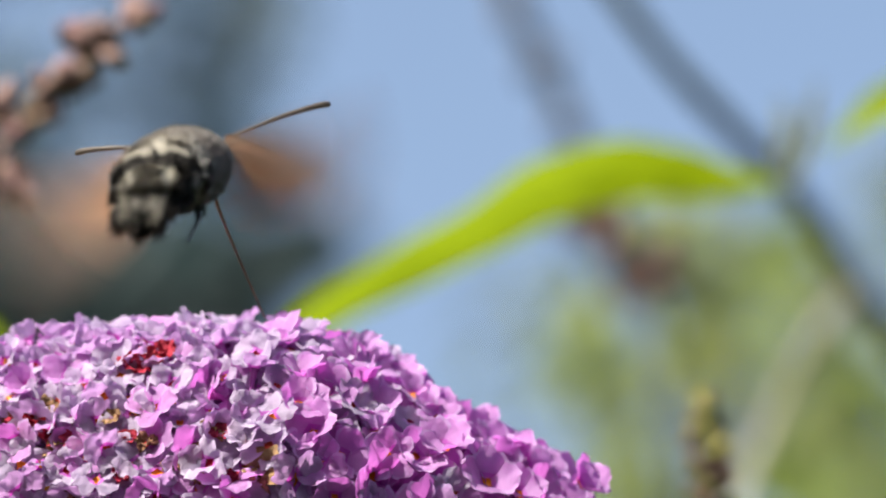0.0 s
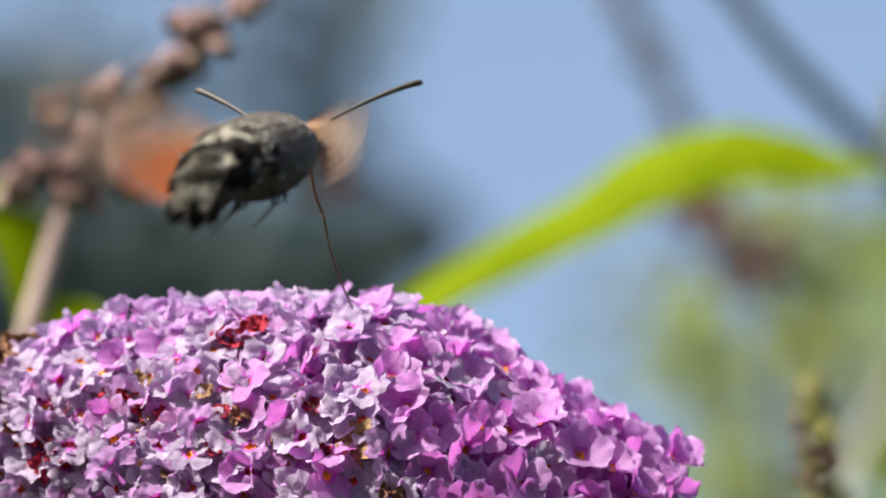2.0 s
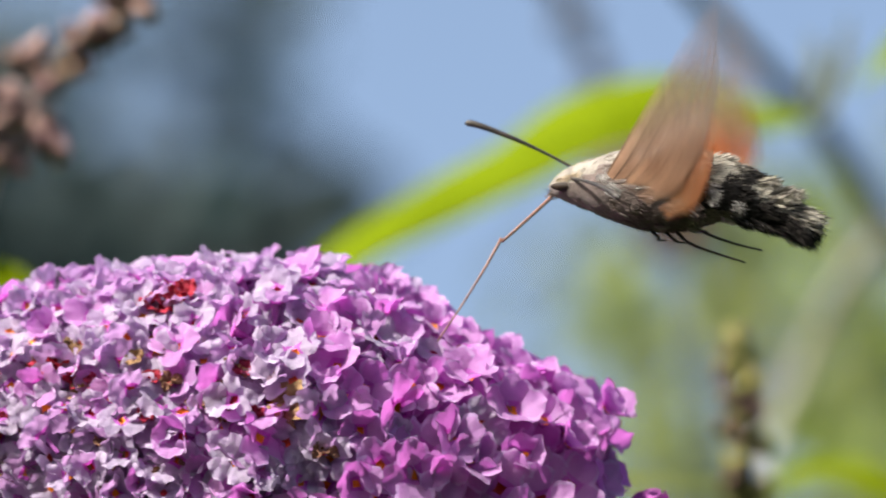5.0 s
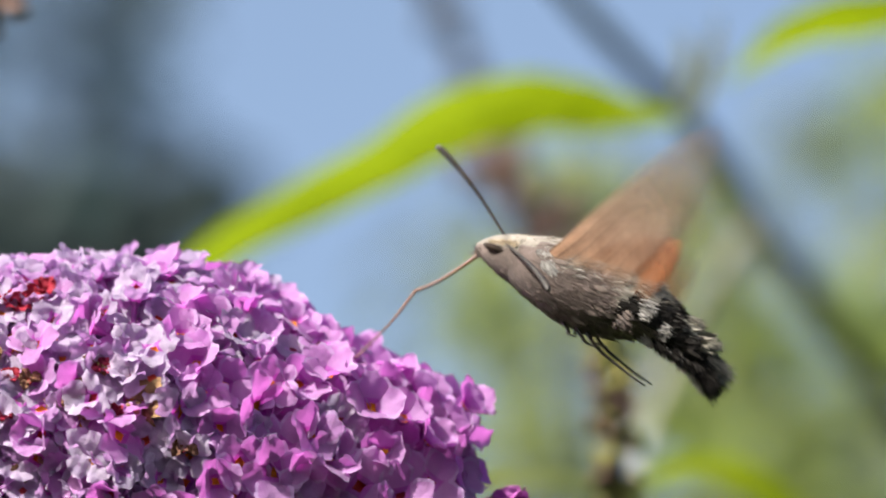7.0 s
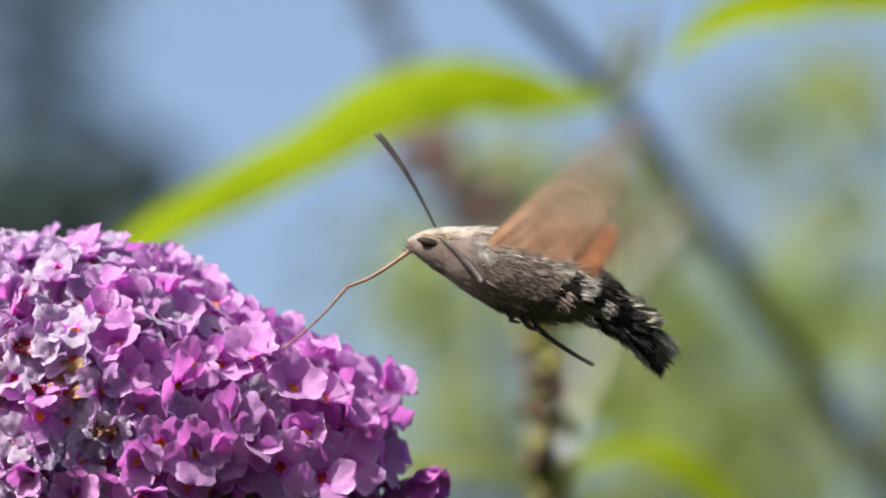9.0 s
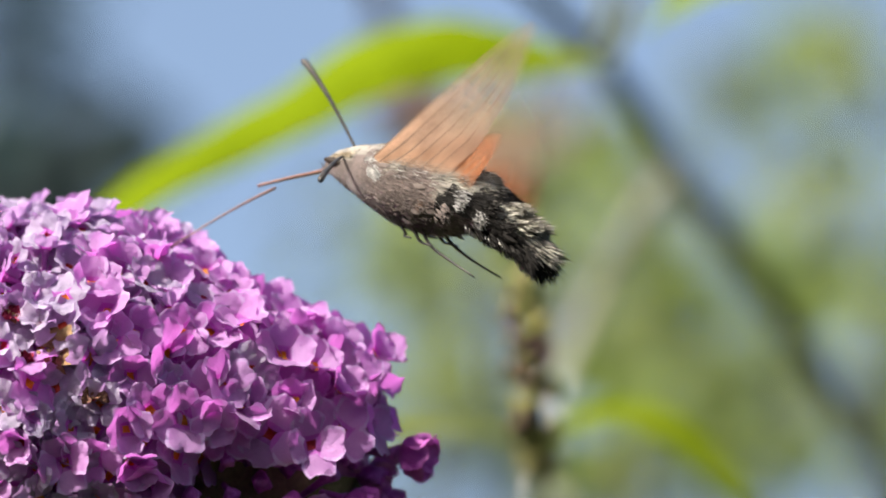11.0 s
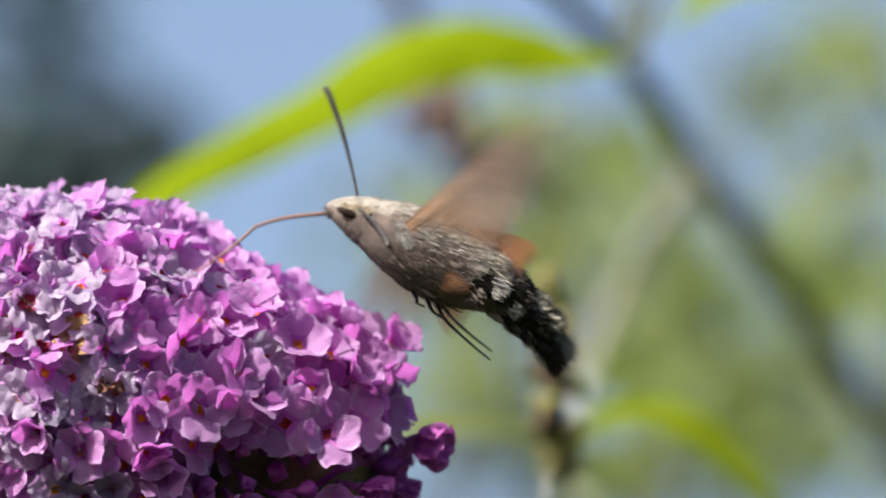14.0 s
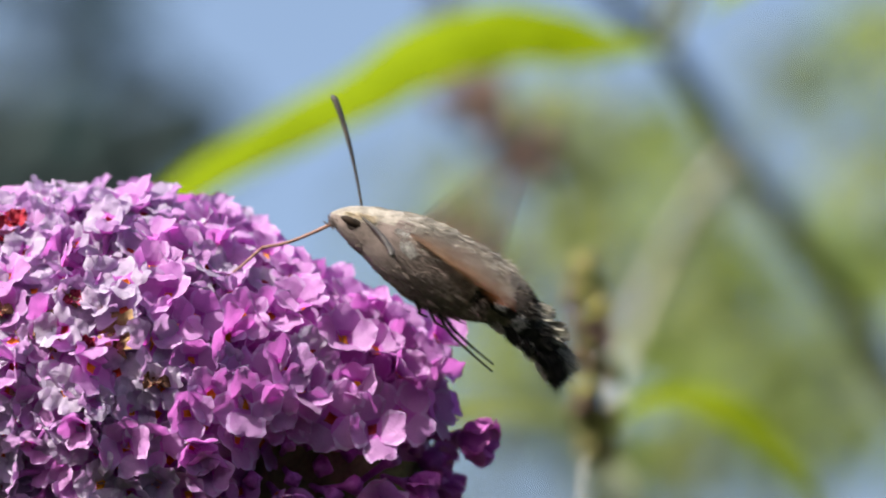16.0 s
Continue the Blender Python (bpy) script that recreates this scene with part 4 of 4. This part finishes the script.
# ---- what moves ----
SWAY = [
    (0, 2.21, -2.93, 2),
    (0.5, 0.72, -1.56, 2),
    (1, 0.85, -0.26, 2),
    (1.5, 2.60, -1.30, 2),
    (2, 0.65, -1.17, 1.8),
    (2.5, 0.13, -2.45, 1.8),
    (3, 1.89, -2.85, 1.7),
    (5.3, 1.37, 0.00, 0),
    (5.5, 0.20, 0.52, 0),
    (6, 0.07, -1.56, 0),
    (6.5, 1.30, -2.08, 0),
    (7, 0.26, -0.39, 0),
    (7.5, 1.04, 0.52, 0),
    (8, 1.30, -0.70, 0),
    (8.5, 0.00, 0.00, 0),
    (9, -0.91, 0.00, 0),
    (9.5, -0.85, -0.07, 0),
    (10, -0.65, -0.59, 0),
    (12.5, -0.39, 0.46, 0),
    (13, 0.98, 0.98, 0),
    (13.5, -1.76, 0.72, 0),
    (14, -1.37, 0.59, 0),
    (14.5, 0.98, 1.37, 0),
    (15, 0.72, 0.85, 0),
    (15.5, 0.13, 0.39, 0),
    (16, -0.46, -0.52, 0),
]
# how far the branch hangs in the wind, in mm
BRANCH_SWAY = [(0, -2.0), (1, -1.8), (2, -1.6), (3, -1.2), (5.3, 0), (16, 0)]
# seconds, x, z, heading (0 to the left, 90 away), nose up, roll, depth
FLIGHT = [
    (0, -45.71, 12.92, 100, 11, -6, -46),
    (0.5, -50.31, 8.3, 103, 14, -10, -46),
    (1, -54.49, 7.75, 118, 22, -12, -46),
    (1.5, -54.67, 3.87, 122, 24, -10, -46),
    (1.7, -52.41, 5.5, 117.2, 18.8, -9.2, -46),
    (1.9, -50.29, 12.8, 112.4, 13.6, -8.4, -46),
    (2, -48.96, 13.22, 110, 11, -8, -46),
    (2.5, -45.33, 8.98, 106, 15, -4, -46),
    (3, -39.54, 10.47, 101, 12, -2, -45),
    (3.2, -33.18, 13.89, 95, 10, 0, -44),
    (4.2, -12.17, 9.57, 53, 10.4, -7, -27),
    (5.3, 9.08, 6.02, 15.9, 4.96, -15, -10),
    (5.4, 6.41, 5.41, 28.84, 4.48, -16.5, -10),
    (5.5, 3.46, 3.35, 39.09, 13.63, -18, -10),
    (5.7, -0.48, 3.08, 44, 11.34, -18, -10),
    (6, 2.46, 3.32, 37.95, 8.3, -18, -10),
    (6.2, 3.66, 1.89, 41.44, 14.05, -16.8, -10),
    (6.3, 6.23, 3.08, 44, 22.51, -16.2, -10),
    (6.4, 12.2, 3.2, 42, 22, -15.6, -10),
    (6.5, 16.94, 0.9, 24.02, 12.22, -15, -10),
    (6.6, 18.2, -0.7, 16, 9.0, -12, -10),
    (6.7, 17.4, -2.4, 8.41, 5.5, -9, -10),
    (6.8, 15.7, -3.8, 8.5, 12, -6, -10),
    (6.9, 13.3, -5.9, 10, 21, -3, -10),
    (7, 11.97, -6.22, 9.91, 26.78, 0, -10),
    (7.2, 15.37, -0.71, 25.86, 27.75, 0, -10),
    (7.3, 17.97, -0.64, 5.84, 16.49, 0, -10),
    (7.5, 21.22, -4.58, 2.57, 17.13, 0, -10),
    (7.7, 20.07, -5.86, 2.81, 18.46, 0, -10),
    (8, 18.3, -6.59, 2.83, 21.23, 0, -10),
    (8.2, 16.14, -5.74, 3.13, 24.23, 0, -10),
    (8.5, 14.86, -5.66, 3.87, 25.24, 0, -10),
    (8.8, 13.79, -4, 3.14, 22.28, 0, -10),
    (9, 12.72, -6.26, 4.55, 21.75, 0, -10),
    (9.3, 12.6, -5.13, 9.48, 24, 2.4, -10),
    (9.5, 12.02, 2.37, 5.13, 23.48, 4, -10),
    (9.7, 9.15, 4.23, 9.16, 7.69, 2.4, -10),
    (10, 3.7, -0.62, 17.7, 26.18, 0, -10),
    (10.2, 2.69, -0.73, 22.99, 22.67, 0, -10),
    (12.3, 6.88, -1.21, 35.51, 17.19, 0, -10),
    (12.5, 12.09, -8.24, -1.53, 9.31, -8, -10),
    (12.7, 9.03, -18.28, -8.46, 26.14, -8, 4),
    (13, 5.69, -21.53, -0.06, 31.58, -8, 14),
    (13.2, 5.07, -20.83, -0.86, 31.34, -8.8, 12),
    (13.3, 4.98, -17.65, -3.6, 36.43, -9.2, 4),
    (13.5, 6.33, -9.66, -2.91, 25.01, -10, -10),
    (13.7, 4.13, -7.64, -2.49, 19.89, -10, -10),
    (14, 1.41, -8.81, -2.6, 30.74, -10, -10),
    (14.2, 1.32, -5.26, -7.6, 37.09, -8.4, -10),
    (14.5, 1.02, -0.21, -1.82, 19.57, -6, -10),
    (14.7, -0.29, -0.51, -4.52, 22.47, -7.6, -10),
    (15, -2.63, -3.73, -3.16, 27.89, -10, -10),
    (15.2, -3.09, -3.14, -12.36, 29.53, -10, -10),
    (15.5, 5.02, -1.39, -5.66, 10.26, -10, -10),
    (15.7, 1.82, -8.61, -9.48, 23.12, -9.2, -10),
    (16, -2.52, -11.74, -2.9, 31.62, -8, -10),
]
# seconds, then angle across the view and share of depth (+ away): near antenna, other antenna, tongue, its tip
FEELERS = [
    (0, 180, 0.5, 21, 0.2, 285, 0.62, 291, 0.62),
    (0.5, 177, 0.5, 26, 0.2, 280, 0.62, 285, 0.62),
    (1, 178, 0.5, 25, 0.1, 290, 0.62, 292, 0.62),
    (1.5, 176, 0.55, 27, 0.1, 300, 0.62, 302, 0.62),
    (2, 150, 0.6, 25, 0.2, 282, 0.62, 284, 0.62),
    (2.5, 169, 0.4, 25, 0.2, 284, 0.62, 276, 0.62),
    (3, 165, 0.4, 14, 0.2, 272, 0.62, 270, 0.62),
    (3.2, 165, 0.3, 14, 0.2, 270, 0.62, 268, 0.62),
    (5.5, 300, -0.93, 148, 0.1, 213, 0.05, 231, 0.05),
    (6, 300, -0.93, 141, 0.1, 223, 0.05, 234, 0.05),
    (6.5, 304, -0.9, 142, 0.1, 223, 0.05, 226, 0.05),
    (7, 314, -0.86, 126, 0.2, 210, 0.05, 227, 0.05),
    (7.5, 315, -0.86, 129, 0.2, 193, 0.05, 239, 0.05),
    (8, 315, -0.86, 126, 0.2, 184, 0.05, 230, 0.05),
    (8.5, 313, -0.86, 126, 0.2, 175, 0.05, 249, 0.05),
    (9, 315, -0.86, 121, 0.2, 210, 0.05, 223, 0.05),
    (9.5, 310, -0.6, 130, 0.1, 160, 0.05, 220, 0.05),
    (10, 315, -0.86, 130, 0.1, 210, 0.05, 231, 0.05),
    (12.5, 312, -0.92, 113, 0.2, 165, 0.05, 205, 0.05),
    (13, 312, -0.92, 91, 0.2, 210, 0.05, 225, 0.05),
    (13.5, 312, -0.92, 108, 0.2, 180, 0.05, 209, 0.05),
    (14, 312, -0.92, 106, 0.2, 190, 0.05, 215, 0.05),
    (14.5, 312, -0.92, 112, 0.2, 184, 0.05, 230, 0.05),
    (15, 312, -0.92, 112, 0.2, 205, 0.05, 220, 0.05),
    (15.5, 312, -0.92, 116, 0.2, 191, 0.05, 230, 0.05),
    (16, 312, -0.92, 104, 0.2, 199, 0.05, 215, 0.05),
]
# seconds, then the same for the near forewing and the other one, how steeply the leading edge of each rises, the size of the beat of each, and how far each hindwing is fanned out in degrees (below 0: drawn in under the forewing)
WINGS = [
    (0, 212, 0.1, -2, 0.6, 1.6, 1.6, 2.1, 2.1, -45, -30),
    (0.5, 215, 0.2, 76, 0.5, 1.6, 1.6, 2.1, 2.1, -45, -45),
    (1, 215, 0.3, -4, 0, 1.6, 1.6, 2.1, 2.1, -45, -40),
    (1.5, 212, 0.4, -3, -0.1, 1.6, 1.6, 2.1, 2.1, -45, -40),
    (2, 166, -0.1, 22, 0.97, 1.2, 1.6, 1.4, 2, 5, 12),
    (2.5, 168, -0.1, 15, 0.96, 1.2, 1.6, 1.4, 2, 5, 12),
    (3, 208, 0.1, 80, 0.8, 1.6, 1.6, 2.1, 2.1, -40, -45),
    (3.2, 185, 0, 0, 0.1, 1.6, 1.6, 2.1, 2.1, -20, -20),
    (5.3, 60, -0.2, 60, 0.4, 0.12, 0.35, 1.4, 1.4, 13, 24),
    (5.5, 178, -0.5, 181, 0.45, 0.7, 1.5, 2.2, 2.2, 15, 5),
    (6, 205, -0.97, 190, 0.9, 0.3, 1.5, 1.8, 1.8, 10, 5),
    (6.5, 206, -0.85, 183, 0.4, 0.6, 1.5, 2.2, 2.2, 12, 5),
    (6.6, 62, 0.05, 60, 0.4, 0.12, 0.35, 1.6, 1.6, 20, 24),
    (6.7, 60, 0.1, 62, 0.4, 0.12, 0.35, 1.6, 1.6, 20, 24),
    (6.8, 206, -0.85, 183, 0.4, 0.6, 1.5, 2.0, 2.0, 12, 5),
    (6.9, 206, -0.85, 183, 0.4, 0.6, 1.5, 2.0, 2.0, 12, 5),
    (7, 40, 0.2, 29, 0.35, 0.12, 0.35, 1.9, 1.9, 13, 24),
    (7.5, 51, 0.2, 47, 0.4, 0.12, 0.35, 1.9, 1.9, 13, 24),
    (8, 41, 0.2, 32, 0.35, 0.12, 0.35, 1.9, 1.9, 13, 24),
    (8.5, 38, 0.2, 16, 0.15, 0.12, 0.35, 1.9, 1.9, 13, 24),
    (9, 41, 0.2, 16, 0.15, 0.12, 0.35, 1.9, 1.9, 13, 24),
    (9.5, 30, -0.45, 28, 0.35, 0.12, 0.35, 2, 2, 13, 24),
    (10, 39, 0.2, 16, 0.15, 0.12, 0.35, 1.9, 1.9, 13, 24),
    (12.5, 50, 0.1, 52, 0.6, 0.12, 0.35, 1.2, 1.6, 13, 24),
    (13, -58, -0.72, -112, 0.5, 0.12, 0.35, 1.9, 1.9, 13, 24),
    (13.5, 44, 0.15, 225, 0.5, 0.12, 0.35, 2, 1.6, 26, 20),
    (14, 40, 0.5, 240, 0.7, 0.12, 0.35, 2, 1.6, 26, 20),
    (14.5, 34, 0.05, 42, 0.5, 0.12, 0.35, 1.4, 1.9, 18, 24),
    (15, 33, 0.1, 236, 0.7, 0.12, 0.35, 1.2, 1.6, 28, 20),
    (15.5, 60, 0.1, 255, 0.6, 0.12, 0.35, 1.4, 1.9, 30, 20),
    (16, -20, -0.8, 20, 0.85, 0.12, 0.35, 1.4, 1.8, 13, 24),
]


def moth_pose(x, z, heading, nose, roll, depth):
    return W @ Matrix.Translation((x / 1000, D + depth / 1000, z / 1000)) @ pose(0, 0, 0, 0, 0, 180 - heading) @ pose(0, 0, 0, 0, -nose, 0) @ pose(0, 0, 0, roll)


def between(rows, t):
    for a, b in zip(rows, rows[1:]):
        if a[0] <= t <= b[0]:
            k = (t - a[0]) / (b[0] - a[0])
            return [p + (q - p) * k for p, q in zip(a[1:], b[1:])]
    return list(rows[-1][1:])


def direction(angle, depth):
    k = math.sqrt(max(0.0, 1 - depth * depth))
    return W.to_3x3() @ Vector((k * math.cos(radians(angle)), depth, k * math.sin(radians(angle))))


def frame_of(x_axis, z_hint):
    x = x_axis.normalized()
    y = z_hint.cross(x).normalized()
    z = x.cross(y)
    return Matrix((x, y, z)).transposed().to_4x4()


def wing_turn(s, angle, depth, tilt, body):
    """Local turn of a wing whose span points that way, its leading edge forward."""
    inv = body.to_3x3().inverted()
    span = (inv @ direction(angle, depth)).normalized()
    ahead = Vector((1, 0, tilt))
    lead = (ahead - span * ahead.dot(span)).normalized()
    y = span * s
    return Matrix((lead, y, lead.cross(y))).transposed().to_quaternion()


def motions():
    walk(branch, [(t, Matrix.Translation(W.to_3x3() @ Vector((0, 0, z * (D + DB) / D / 1000)))) for t, z in BRANCH_SWAY])
    piv = (PIVOT + Vector((0, D * 1000, 0))) / 1000
    walk(panicle, [(t, W @ Matrix.Translation(piv + Vector((x, 0, z)) / 1000) @ pose(0, 0, 0, 0, r, 0) @ Matrix.Translation((BASE - PIVOT) / 1000)) for t, x, z, r in SWAY])
    walk(moth, [(t, moth_pose(*v)) for t, *v in FLIGHT])
    parts = {0: [], 1: [], 2: [], 3: []}
    for row in FEELERS:
        t = row[0]
        body = moth_pose(*between(FLIGHT, t))
        inv = body.to_3x3().inverted()
        up = Vector((0, 0, 1))
        for i, y in ((0, 2.0), (1, -1.3)):
            d = inv @ direction(row[1 + 2 * i], row[2 + 2 * i])
            parts[i].append((t, Matrix.Translation(Vector((13.3, y, 1.8)) / 1000) @ frame_of(d, up if abs(d.normalized().z) < .95 else Vector((-1, 0, 0)))))
        d1, d2 = inv @ direction(row[5], row[6]), inv @ direction(row[7], row[8])
        mouth = Vector((15.5, 0, -0.6)) / 1000
        side_axis = Vector((-1, 0, 1))
        parts[2].append((t, Matrix.Translation(mouth) @ frame_of(d1, side_axis)))
        parts[3].append((t, Matrix.Translation(mouth + d1.normalized() * 0.0087) @ frame_of(d2, side_axis)))
    for ob, i in ((antennae[0], 0), (antennae[1], 1), (tongue, 2), (tongue_tip, 3)):
        walk(ob, parts[i])
    # the wings beat three strokes to every tenth of a second, about the mean pose of each moment
    turns = []
    for row in WINGS:
        body = moth_pose(*between(FLIGHT, row[0]))
        turns.append((row[0], wing_turn(1, row[1], row[2], row[5], body), wing_turn(-1, row[3], row[4], row[6], body), *row[7:11]))
    for i, s in ((0, 1), (1, -1)):
        fore, hind = [], []
        for n in range(481):
            t = n / 30
            for a, b in zip(turns, turns[1:]):
                if a[0] <= t <= b[0] + 1e-6:
                    k = (t - a[0]) / (b[0] - a[0])
                    q = a[1 + i].slerp(b[1 + i], k)
                    size, fan = (a[j + i] + (b[j + i] - a[j + i]) * k for j in (3, 5))
                    break
            beat = (0, 1, -1)[n % 3] * size
            q = Euler((radians(20 * s * beat), 0, 0)).to_quaternion() @ q @ Euler((0, 0, radians(-9 * s * beat))).to_quaternion()
            m = q.to_matrix().to_4x4()
            fore.append((t, Matrix.Translation(Vector((7.4, s * 4.6, 3.3)) / 1000) @ m))
            hind.append((t, Matrix.Translation(Vector((7.4, s * 4.6, 3.3)) / 1000) @ m @ Matrix.Translation(Vector((-4.8 - min(fan, 0) * 0.055, s * 0.5, 0.45 + min(fan, 0) * 0.02)) / 1000) @ pose(0, 0, 0, -3 * s, 0, s * max(fan, 0))))
        walk(forewings[i], fore)
        walk(hindwings[i], hind)


motions()
